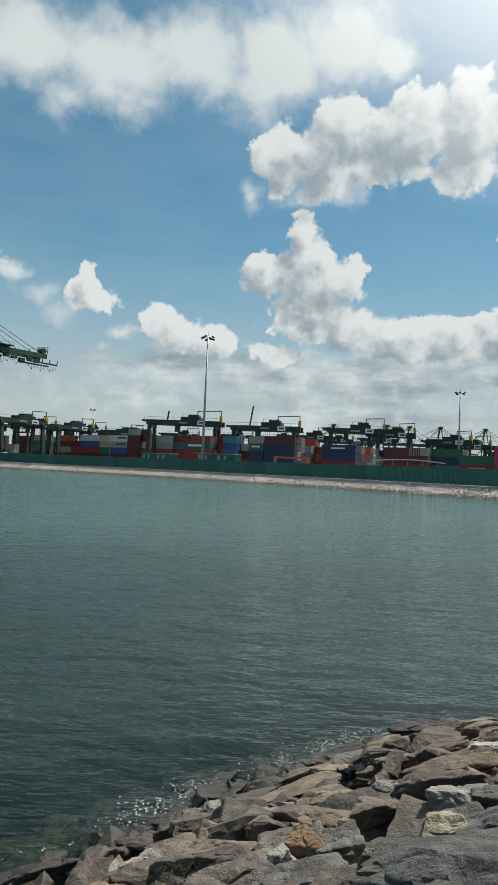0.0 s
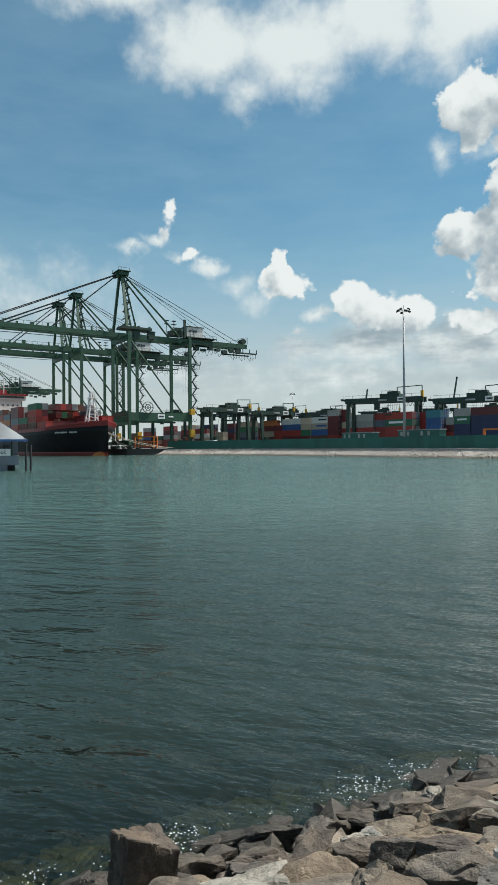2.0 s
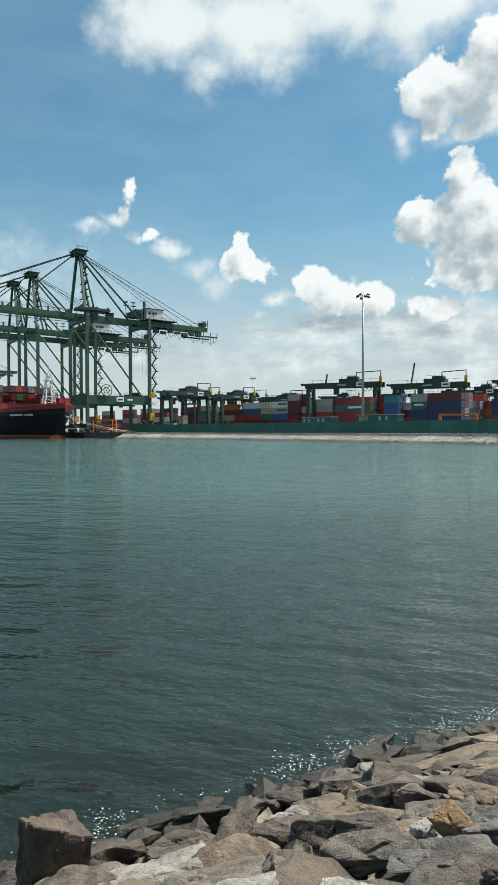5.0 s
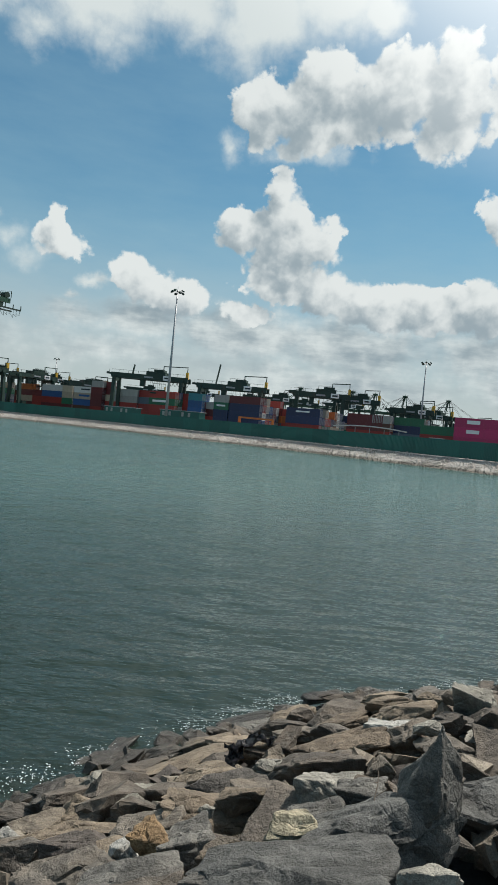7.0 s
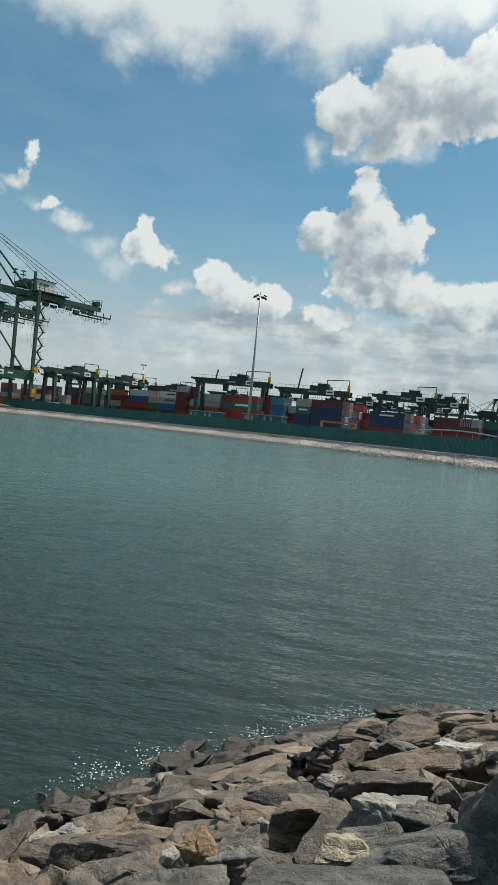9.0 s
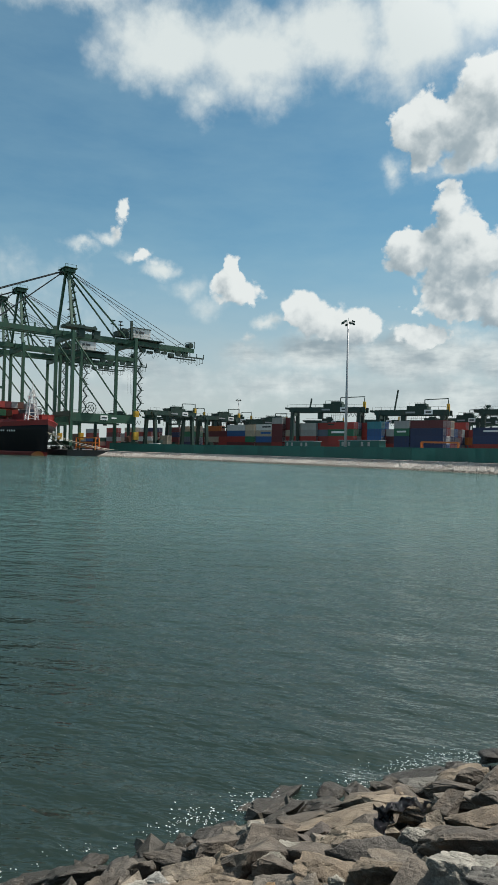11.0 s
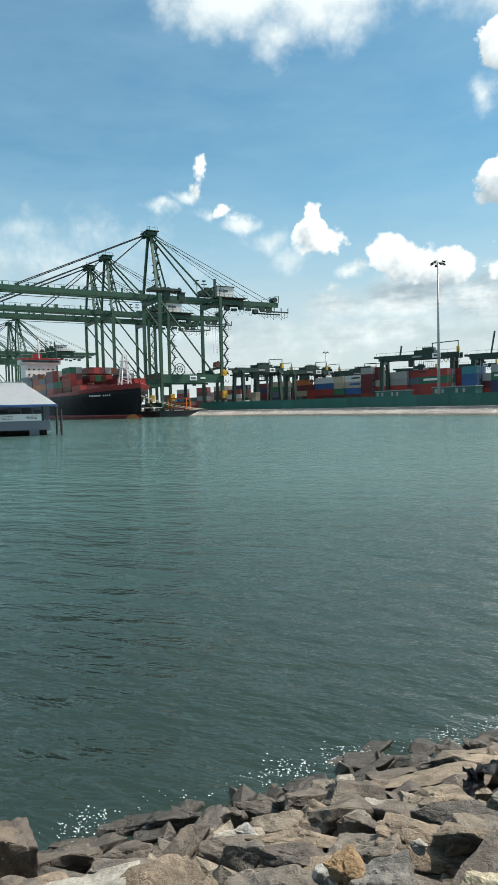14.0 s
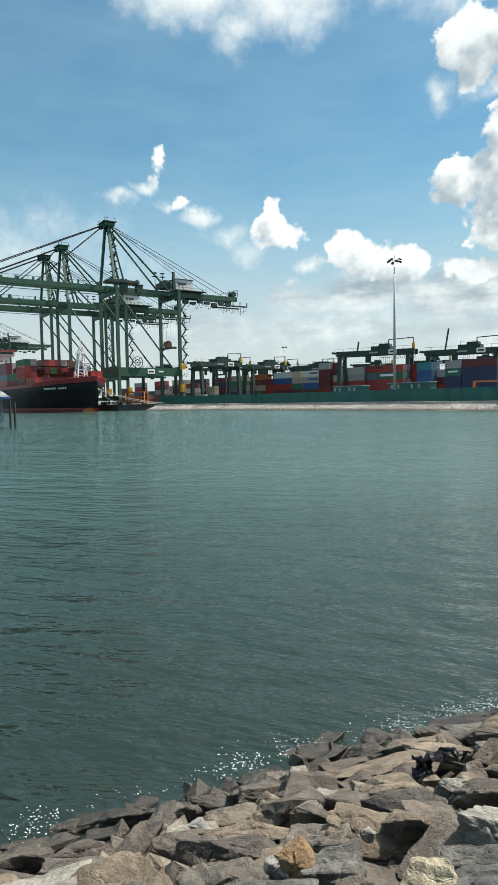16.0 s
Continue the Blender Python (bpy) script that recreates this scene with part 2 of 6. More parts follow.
ASPHALT = material("asphalt", (0.06, 0.06, 0.058), 0.9, vary=0.4, grain=0.4, bump=0.3)
CONCRETE = material("weathered_concrete", (0.30, 0.30, 0.28), 0.85, vary=0.35, grain=1.5, bump=0.25, stain=0.3)
CONCRETE_GREY = material("grey_painted_concrete", (0.115, 0.135, 0.16), 0.7, vary=0.25, grain=0.8, stain=0.2)

# ---- helpers for meshes ----
def box(bm, centre, size, turn=None):
    """A box into bm."""
    made = bmesh.ops.create_cube(bm, size=1.0)["verts"]
    m = Matrix.Translation(centre) @ (turn.to_4x4() if turn else Matrix()) @ Matrix.Diagonal((*size, 1))
    bmesh.ops.transform(bm, matrix=m, verts=made)
    return made


def beam(bm, a, b, wide, high=None):
    """A box section from a to b, its high side upright."""
    a, b = Vector(a), Vector(b)
    along = b - a
    x = along.normalized()
    side = Vector((0, 0, 1)).cross(x)
    side = side.normalized() if side.length > 1e-4 else Vector((0, 1, 0))
    up = x.cross(side)
    turn = Matrix((x, side, up)).transposed()
    return box(bm, (a + b) / 2, (along.length, wide, high or wide), turn)


def rod(bm, a, b, r, sides=6):
    """A round bar from a to b."""
    a, b = Vector(a), Vector(b)
    along = b - a
    made = bmesh.ops.create_cone(bm, cap_ends=True, segments=sides, radius1=r, radius2=r, depth=along.length)["verts"]
    m = Matrix.Translation((a + b) / 2) @ along.to_track_quat("Z", "Y").to_matrix().to_4x4()
    bmesh.ops.transform(bm, matrix=m, verts=made)
    return made


def mesh_of(name, bm, mat, smooth=False):
    data = bpy.data.meshes.new(name)
    bmesh.ops.recalc_face_normals(bm, faces=bm.faces)
    if smooth:
        for f in bm.faces:
            f.smooth = True
    bm.to_mesh(data)
    bm.free()
    data.materials.append(mat)
    return data


def part(name, bm, mat, parent, label="", smooth=False):
    ob = new(name, mesh_of(name, bm, mat, smooth))
    ob.parent = parent
    if label:
        tagged(ob, label)
    return ob


def thing(name, m, label, category, group="", kind=""):
    ob = new(name)
    ob.matrix_basis = m
    return tagged(ob, label, category, group, kind)


def solo(name, bm, mat, m, label, category, group="", kind="", smooth=False):
    ob = new(name, mesh_of(name, bm, mat, smooth))
    ob.matrix_basis = m
    return tagged(ob, label, category, group, kind)


def grid_mesh(name, rows, mat, smooth=True):
    """A sheet through rows of points, all rows of one length."""
    n, k = len(rows), len(rows[0])
    verts = [p for row in rows for p in row]
    faces = [(i * k + j, i * k + j + 1, (i + 1) * k + j + 1, (i + 1) * k + j) for i in range(n - 1) for j in range(k - 1)]
    data = bpy.data.meshes.new(name)
    data.from_pydata(verts, [], faces)
    data.polygons.foreach_set("use_smooth", [smooth] * len(faces))
    data.materials.append(mat)
    return data


def bearing(az, far):
    """The place at that azimuth (degrees to the left of +y) and distance."""
    return Vector((-math.sin(radians(az)) * far, math.cos(radians(az)) * far, 0))


# ---- the sea ----
def water_material():
    m = bpy.data.materials.new("sea_water")
    m.use_nodes = True
    g = Graph(m.node_tree)
    m.node_tree.nodes.clear()
    where = g.add("ShaderNodeTexCoord").outputs["Object"]
    swell = g.noise(g.vec("MULTIPLY", where, (0.52, 1.0, 1)), 1.25, 4.0, 0.55).outputs["Fac"]
    rollers = g.noise(g.vec("MULTIPLY", where, (0.30, 1.0, 1)), 0.36, 2.0, 0.5, 0.3).outputs["Fac"]
    chop = g.noise(g.vec("MULTIPLY", where, (0.36, 1.0, 1)), 3.6, 4.0, 0.6, 0.5).outputs["Fac"]
    ripple = g.noise(g.vec("MULTIPLY", where, (0.40, 1.0, 1)), 11.0, 4.0, 0.6, 0.6).outputs["Fac"]
    gusts = g.noise(g.vec("MULTIPLY", where, (0.05, 0.16, 1)), 0.5, 4.0, 0.6).outputs["Fac"]
    height = g.math("ADD", g.math("ADD", g.math("MULTIPLY", swell, 0.30), g.math("MULTIPLY", rollers, 0.22)), g.math("MULTIPLY", chop, 0.062))
    height = g.math("ADD", height, g.math("MULTIPLY", ripple, 0.011))
    height = g.math("MULTIPLY", height, g.ramp(gusts, 0.3, 0.7, 0.75, 1.3))
    # the far side lies in the lee of the land and is calmer
    out = g.add("ShaderNodeSeparateXYZ")
    g.put(out.inputs[0], where)
    height = g.math("MULTIPLY", height, g.ramp(out.outputs[1], 6.0, 120.0, 1.0, 0.85))
    bump = g.add("ShaderNodeBump")
    bump.inputs["Strength"].default_value = 1.0
    bump.inputs["Distance"].default_value = 1.0
    g.put(bump.inputs["Height"], height)
    murk = g.add("ShaderNodeBsdfDiffuse")
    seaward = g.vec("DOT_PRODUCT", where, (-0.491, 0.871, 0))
    # the murk runs from near black by the stones to grey-green in the basin
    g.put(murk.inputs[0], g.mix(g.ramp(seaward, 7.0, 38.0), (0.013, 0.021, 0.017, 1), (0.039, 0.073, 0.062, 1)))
    clear = g.add("ShaderNodeBsdfTransparent")
    clear.inputs[0].default_value = (0.66, 0.72, 0.55, 1)
    body = g.add("ShaderNodeMixShader")
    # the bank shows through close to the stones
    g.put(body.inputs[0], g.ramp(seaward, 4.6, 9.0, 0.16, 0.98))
    m.node_tree.links.new(clear.outputs[0], body.inputs[1])
    m.node_tree.links.new(murk.outputs[0], body.inputs[2])
    gloss = g.add("ShaderNodeBsdfGlossy")
    gloss.inputs["Color"].default_value = (0.78, 0.95, 1.0, 1)
    g.put(gloss.inputs["Roughness"], g.ramp(out.outputs[1], 6.0, 100.0, 0.03, 0.09))
    fresnel = g.add("ShaderNodeFresnel")
    fresnel.inputs["IOR"].default_value = 1.333
    for node in (gloss, fresnel):
        m.node_tree.links.new(bump.outputs[0], node.inputs["Normal"])
    top = g.add("ShaderNodeMixShader")
    m.node_tree.links.new(fresnel.outputs[0], top.inputs[0])
    m.node_tree.links.new(body.outputs[0], top.inputs[1])
    m.node_tree.links.new(gloss.outputs[0], top.inputs[2])
    end = g.add("ShaderNodeOutputMaterial")
    m.node_tree.links.new(top.outputs[0], end.inputs[0])
    return m


SEA = water_material()
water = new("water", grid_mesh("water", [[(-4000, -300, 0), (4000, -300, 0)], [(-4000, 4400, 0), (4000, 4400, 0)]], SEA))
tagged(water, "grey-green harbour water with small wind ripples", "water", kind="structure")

SEABED = material("seabed_silt", (0.05, 0.06, 0.035), 0.9, vary=0.6, grain=0.7, bump=0.4, second=(0.035, 0.05, 0.04))
bed = new("seabed", grid_mesh("seabed", [[(-4000, -300, -4.0), (4000, -300, -4.0)], [(-4000, 4400, -4.0), (4000, 4400, -4.0)]], SEABED))
tagged(bed, "murky green silt seabed under the water", "seabed", kind="structure")

# ---- the far shore ----
SHORE = [(-112, 234), (-66, 214), (-33, 190.5), (-6, 170.5), (15, 151.5), (31, 134), (46, 114), (66, 90), (110, 40), (180, -40)]
SHORE = [Vector((*p, 0)) for p in SHORE]


def along_shore(step):
    """Points at even steps along the hoarding line, with the way to the sea at each."""
    out = []
    for a, b in zip(SHORE[:-1], SHORE[1:]):
        n = max(1, round((b - a).length / step))
        for k in range(n):
            d = (b - a).normalized()
            out.append((a.lerp(b, k / n), Vector((d.y, -d.x, 0))))
    return out


BEACH = material("pale_rubble", (0.33, 0.31, 0.28), 0.9, vary=0.6, grain=3.0, bump=0.6, bump_scale=5.0, second=(0.20, 0.175, 0.15), tide=0.45)
rows = []
for p, sea in along_shore(1.2):
    if sea.dot(p) > 0:
        sea = -sea
    wob = 0.6 * noise.noise(p * 0.08)
    rows.append([p - sea * 1.5 + Vector((0, 0, 2.3)), p + sea * (0.6 + wob * 0.3) + Vector((0, 0, 2.05)), p + sea * (2.6 + wob) + Vector((0, 0, 1.35 + 0.3 * noise.noise(p * 0.5))), p + sea * (4.6 + wob) + Vector((0, 0, 0.6 + 0.25 * noise.noise(p * 0.7 + Vector((9, 0, 0))))), p + sea * (7.2 + wob) + Vector((0, 0, -0.35)), p + sea * 16 + Vector((0, 0, -4.1))])
beach = new("ground_beach", grid_mesh("ground_beach", rows, BEACH, False))
tagged(beach, "pale rubble revetment sloping from the hoarding to the water", "revetment", kind="structure")

# loose stones on the revetment, too many to count
rng = random.Random(4)
STONE_PALE = material("pale_granite_rubble", (0.50, 0.475, 0.44), 0.85, vary=0.6, grain=1.0, bump=0.4, second=(0.31, 0.28, 0.25), tide=0.5)
verts, faces = [], []
for p, sea in along_shore(0.4):
    if sea.dot(p) > 0:
        sea = -sea
    for k in range(17):
        s = rng.uniform(0.2, 6.6)
        r = rng.uniform(0.08, 0.26)
        c = p + sea * s + Vector((rng.uniform(-0.5, 0.5), rng.uniform(-0.5, 0.5), 2.30 - s * 0.35 + rng.uniform(-0.05, 0.12)))
        spin = Euler((rng.uniform(0, 6), rng.uniform(0, 6), rng.uniform(0, 6))).to_matrix()
        base = len(verts)
        for v in ((1, 0, 0), (-1, 0, 0), (0, 1, 0), (0, -1, 0), (0, 0, 1), (0, 0, -1)):
            q = spin @ (Vector(v) * r * rng.uniform(0.7, 1.15))
            verts.append(c + Vector((q.x, q.y, q.z * 0.75)))
        faces += [(base + i, base + j, base + l) for i, j, l in ((0, 2, 4), (2, 1, 4), (1, 3, 4), (3, 0, 4), (2, 0, 5), (1, 2, 5), (3, 1, 5), (0, 3, 5))]
data = bpy.data.meshes.new("revetment_stones")
data.from_pydata(verts, [], faces)
data.materials.append(STONE_PALE)
stones = new("revetment_stones", data)
tagged(stones, "pale grey and tan rubble stones heaped on the far shore", "stones", kind="stuff")

# quay and yard: one sheet of land behind the hoarding and the quay wall
QUAY = Vector((-0.80, 0.60, 0))           # the way the quay runs
QUAY_START = Vector((-128, 229, 0))
land = [QUAY_START + QUAY * 2200, QUAY_START, Vector((-112, 236, 0))] + [p + (p.normalized() * 1.0) for p in SHORE[1:]] + [Vector((900, -300, 0)), Vector((4000, 200, 0)), Vector((4000, 4400, 0)), Vector((-1700, 4400, 0))]
data = bpy.data.meshes.new("ground_yard")
n = len(land)
data.from_pydata([(p.x, p.y, 2.40) for p in land] + [(p.x, p.y, -4.0) for p in land], [], [tuple(range(n))] + [(i, (i + 1) % n, n + (i + 1) % n, n + i) for i in range(n)])
data.materials.append(ASPHALT)
yard = new("ground_yard", data)
tagged(yard, "dark asphalt container yard and quay apron", "ground", kind="structure")

# the green hoarding: sheets on posts
def hoarding():
    pieces = along_shore(2.4)
    sheet = bmesh.new()
    box(sheet, (0, 0, 1.6), (2.44, 0.06, 3.2))
    for k in range(8):
        box(sheet, (-1.07 + k * 0.305, -0.05, 1.6), (0.10, 0.05, 3.18))
    sheet = mesh_of("sheet", sheet, FENCE)
    post = bmesh.new()
    box(post, (0, 0.15, 1.55), (0.12, 0.12, 3.1))
    beam(post, (0, 0.15, 2.6), (0, 1.6, 0.05), 0.08)
    post = mesh_of("post", post, GALV)
    fence = thing("hoarding", Matrix(), "long green sheet-metal hoarding along the far shore", "fence", kind="structure")
    for k, ((a, sea), (b, _)) in enumerate(zip(pieces[:-1], pieces[1:])):
        if a.y < 20:
            break
        turn = math.atan2((b - a).y, (b - a).x)
        ob = new("sheet", sheet)
        ob.parent = fence
        ob.matrix_basis = Matrix.LocRotScale(((a + b) / 2).to_3d() + Vector((0, 0, 2.25 + 0.05 * noise.noise(a * 0.3))), Euler((0, 0, turn)), ((b - a).length / 2.4, 1, 1))
        ob = new("post", post)
        ob.parent = fence
        ob.matrix_basis = Matrix.LocRotScale(a + Vector((0, 0, 2.3)), Euler((0, 0, turn)), None)


hoarding()

# ---- ship-to-shore cranes ----
BOOM = Vector((-0.6336, -0.7737, 0))      # the way the booms point
GROUND = 2.4


def legs_and_frame(crane, gauge, half, girder, detail):
    """Four legs on bogies, sill beams, portal beams, cross beams and braces."""
    for x in (0, -gauge):
        for y in (-half, half):
            bm = bmesh.new()
            beam(bm, (x, y, 1.6), (x, y, girder + 1.0), 1.2, 1.2)
            part("leg", bm, GREEN, crane)
            bm = bmesh.new()
            box(bm, (x, y, 0.9), (0.8, 5.2, 1.0))
            for k in range(4):
                rod(bm, (x - 0.3, y - 2.0 + k * 1.33, 0.4), (x + 0.3, y - 2.0 + k * 1.33, 0.4), 0.4, 10)
            part("bogie", bm, GREEN_DARK, crane)
        bm = bmesh.new()
        beam(bm, (x, -half, 2.6), (x, half, 2.6), 1.0, 1.8)
        part("sill_beam", bm, GREEN, crane)
        for z in ((14.5, girder - 1.5) if detail else (girder - 1.5,)):
            bm = bmesh.new()
            beam(bm, (x, -half, z), (x, half, z), 1.2, 2.0)
            part("cross_beam", bm, GREEN, crane)
    for y in (-half, half):
        bm = bmesh.new()
        beam(bm, (0.5, y, 13.2), (-gauge - 0.5, y, 13.2), 1.3, 3.4)
        part("portal_beam", bm, GREEN, crane)
        bm = bmesh.new()
        rod(bm, (-0.5, y, girder - 2.5), (-gauge + 3.6, y, 15.0), 0.36, 8)
        part("brace", bm, GREEN, crane)
        if detail:
            bm = bmesh.new()
            for a, b in (((0, y, 17), (-gauge, y, 17)),):
                for k in range(9):
                    x = a[0] + (b[0] - a[0]) * k / 8
                    beam(bm, (x, y, 14.9), (x, y, 16.0), 0.06)
                beam(bm, (a[0], y, 16.0), (b[0], y, 16.0), 0.06)
                beam(bm, (a[0], y, 15.5), (b[0], y, 15.5), 0.05)
            part("handrail", bm, GREEN_DARK, crane)


def boom_and_girder(crane, gauge, reach, back, girder, raised):
    """The back girder, and the boom in front, level or raised about its hinge."""
    bm = bmesh.new()
    for y in (-2.6, 2.6):
        beam(bm, (2.0, y, girder), (-gauge - back, y, girder), 0.9, 2.0)
    for k in range(9):
        x = -k / 8 * (gauge + back)
        beam(bm, (x, -2.6, girder + 0.6), (x, 2.6, girder + 0.6), 0.6, 0.8)
    part("girder", bm, GREEN, crane)
    tilt = Matrix.Translation((2.0, 0, girder)) @ Matrix.Rotation(radians(-80 if raised else 0), 4, "Y") @ Matrix.Translation((-2.0, 0, -girder))
    bm = bmesh.new()
    for y in (-2.6, 2.6):
        beam(bm, (2.2, y, girder), (reach - 5, y, girder + 0.1), 0.9, 1.9)
    for k in range(1, 11):
        x = 2 + (reach - 6) * k / 10
        beam(bm, (x, -2.6, girder + 0.6), (x, 2.6, girder + 0.6), 0.6, 0.8)
    for y in (-3.6, 3.6):
        beam(bm, (2, y, girder + 2.2), (reach - 2, y, girder + 2.2), 0.12)
        beam(bm, (2, y, girder - 1.5), (reach - 4, y, girder - 1.5), 0.22)
        for k in range(28):
            x = 2 + (reach - 4) * k / 27
            beam(bm, (x, y, girder + 1.0), (x, y, girder + 2.2), 0.11)
    for k in range(13):
        x = 5 + k * (reach - 10) / 13 + 1.5 * math.sin(k * 5.0)
        box(bm, (x, 2.4 * math.cos(k * 3.0), girder + 1.7), (0.9 + 0.5 * math.sin(k * 2.0), 0.8, 1.5 + 0.8 * math.sin(k * 3.7)))
    bmesh.ops.transform(bm, matrix=tilt, verts=bm.verts)
    boom = part("boom", bm, GREEN, crane)
    bm = bmesh.new()
    for y in (-2.6, 2.6):
        beam(bm, (reach - 5, y, girder - 0.2), (reach + 1.2, y, girder - 0.4), 1.15, 1.5)
    beam(bm, (reach, -2.8, girder), (reach, 2.8, girder), 1.0, 1.2)
    box(bm, (reach - 1.2, 0, girder + 1.3), (4.4, 4.0, 0.25))
    for y in (-2, 2):
        beam(bm, (reach - 3, y, girder + 1.2), (reach - 3, y, girder + 3.4), 0.15)
        beam(bm, (reach - 3, y, girder + 3.4), (reach + 2, y, girder + 3.3), 0.12)
    bmesh.ops.transform(bm, matrix=tilt, verts=bm.verts)
    part("boom_tip", bm, YELLOW, boom, "orange-yellow painted boom tip")
    return tilt


def sts_crane(m, gauge=27.5, half=9.2, reach=68.0, back=33.0, girder=47.0, apex=72.6, raised=False, detail=True, label="tall dark-green ship-to-shore container crane with its boom lowered", house=True):
    """A quay crane. x runs out over the water, y along the quay, z up from the rails."""
    crane = thing("quay_crane", m, label, "crane", "quay cranes")
    legs_and_frame(crane, gauge, half, girder, detail)
    tilt = boom_and_girder(crane, gauge, reach, back, girder, raised)
    # apex frame with its ladder
    for y in (-1, 1):
        bm = bmesh.new()
        beam(bm, (0.3, y * half * 0.95, girder), (-0.2, y * 1.6, apex), 0.95, 0.95)
        part("apex_post", bm, GREEN, crane)
    for y in (-1, 1):
        bm = bmesh.new()
        beam(bm, (-6.5, y * 2.6, girder + 1), (-0.8, y * 1.4, apex - 0.5), 0.6, 0.6)
        part("apex_back_post", bm, GREEN, crane)
    bm = bmesh.new()
    steps = 7
    for k in range(steps):
        z0, z1 = girder + 2 + (apex - girder - 4) * k / steps, girder + 2 + (apex - girder - 4) * (k + 1) / steps
        s = 1 if k % 2 else -1
        w0 = 1.6 + (half - 3.5) * (1 - (z0 - girder) / (apex - girder)) * 0.5
        beam(bm, (-2.6, -s * w0, z0), (-2.6, s * w0, z1), 0.5, 0.18)
        beam(bm, (-2.6, -w0 - 0.6, z1), (-2.6, w0 + 0.6, z1), 0.9, 0.16)
        beam(bm, (-2.6, -w0, z1 + 1.0), (-2.6, w0, z1 + 1.0), 0.08)
    part("ladder", bm, GREEN_DARK, crane)
    bm = bmesh.new()
    box(bm, (-0.4, 0, apex + 0.3), (4.2, 6.4, 1.4))
    box(bm, (-0.4, 0, apex + 1.2), (5.4, 8.0, 0.25))
    for x, y in ((-2.6, -3.6), (2.0, -3.6), (-2.6, 3.6), (2.0, 3.6), (-0.4, 0)):
        beam(bm, (x, y, apex + 1.2), (x, y, apex + 2.6 + (1.4 if x == -0.4 else 0)), 0.14)
    for y in (-3.6, 3.6):
        beam(bm, (-2.6, y, apex + 2.5), (2.0, y, apex + 2.5), 0.1)
    for y in (-1.8, 1.8):
        rod(bm, (1.6, y - 0.4, apex - 0.2), (1.6, y + 0.4, apex - 0.2), 1.0, 12)
    part("apex_platform", bm, GREEN, crane)
    # stays
    for y in (-2.4, 2.4):
        for x, r in ((reach * 0.80, 0.20), (reach * 0.42, 0.20)):
            if raised:
                continue
            bm = bmesh.new()
            rod(bm, (0.8, y * 0.6, apex + 0.4), (x, y, girder + 1.4), r, 5)
            part("forestay", bm, CABLE, crane)
        bm = bmesh.new()
        rod(bm, (-1.0, y * 0.6, apex), (-gauge + 2.5, y * 1.9, girder + 1.2), 0.42, 6)
        part("backstay", bm, GREEN, crane)
        bm = bmesh.new()
        rod(bm, (-1.0, y * 0.5, apex + 0.5), (-gauge - back * 0.9, y, girder + 1.2), 0.13, 5)
        rod(bm, (-1.0, y * 0.3, apex + 0.8), (-gauge - back * 0.55, y, girder + 1.2), 0.10, 5)
        part("hoist_rope", bm, CABLE, crane)
    # machinery house, back end with its hanging cable loops
    if house:
        bm = bmesh.new()
        box(bm, (-gauge - 5.6, 0, girder + 4.2), (8.2, 7.4, 4.2))
        body = part("machinery_house", bm, WHITE, crane, "white machinery house")
        bm = bmesh.new()
        box(bm, (-gauge - 5.6, 0, girder + 6.45), (8.8, 8.0, 0.3))
        part("roof", bm, GREEN_DARK, body)
        for k, (x, z, w) in enumerate(((3.2, 4.6, 1.2), (5.4, 4.6, 2.4))):
            bm = bmesh.new()
            box(bm, (-gauge - x, 3.74, girder + z), (w, 0.08, 0.9))
            part("marking", bm, INK, body, "dark painted marking bar")
        bm = bmesh.new()
        box(bm, (-gauge - 8.5, 0, girder + 1.75), (15, 9.4, 0.3))
        box(bm, (-gauge + 3.2, 1.6, girder + 3.0), (5.5, 4.2, 2.2))
        box(bm, (-gauge + 2.0, 1.6, girder + 4.8), (2.6, 3.0, 1.6))
        beam(bm, (-gauge, 4.6, girder + 1), (-gauge, 4.6, girder + 9.0), 0.9)
        for k in range(6):
            beam(bm, (-gauge + 6.5 - k * 2.2, 4.4, girder + 1.9), (-gauge + 6.5 - k * 2.2, 4.4, girder + 5.2), 0.12)
        for z in (3.0, 4.1, 5.2):
            beam(bm, (-gauge + 6.5, 4.4, girder + z), (-gauge - 4.5, 4.4, girder + z), 0.10)
        for k in range(8):
            box(bm, (-gauge - 3 - k * 3.6, 2.6, girder - 2.2 - 0.5 * (k % 3)), (2.4, 1.6, 1.0 + 0.5 * (k % 2)))
        for y in (-4.6, 4.6):
            beam(bm, (-gauge - 1, y, girder + 3.0), (-gauge - 16, y, girder + 3.0), 0.08)
            for k in range(9):
                beam(bm, (-gauge - 1 - k * 1.87, y, girder + 1.9), (-gauge - 1 - k * 1.87, y, girder + 3.0), 0.08)
        part("platform", bm, GREEN_DARK, crane)
        bm = bmesh.new()
        for x in (-gauge + 5, -gauge + 1.5):
            beam(bm, (x, -3, girder + 1), (x, -3, girder + 9.5), 0.2)
            box(bm, (x, -3, girder + 9.5), (1.6, 1.0, 0.4))
            box(bm, (x, -3, girder + 8.0), (2.2, 1.4, 0.2))
        part("lamp_post", bm, GREEN_DARK, crane)
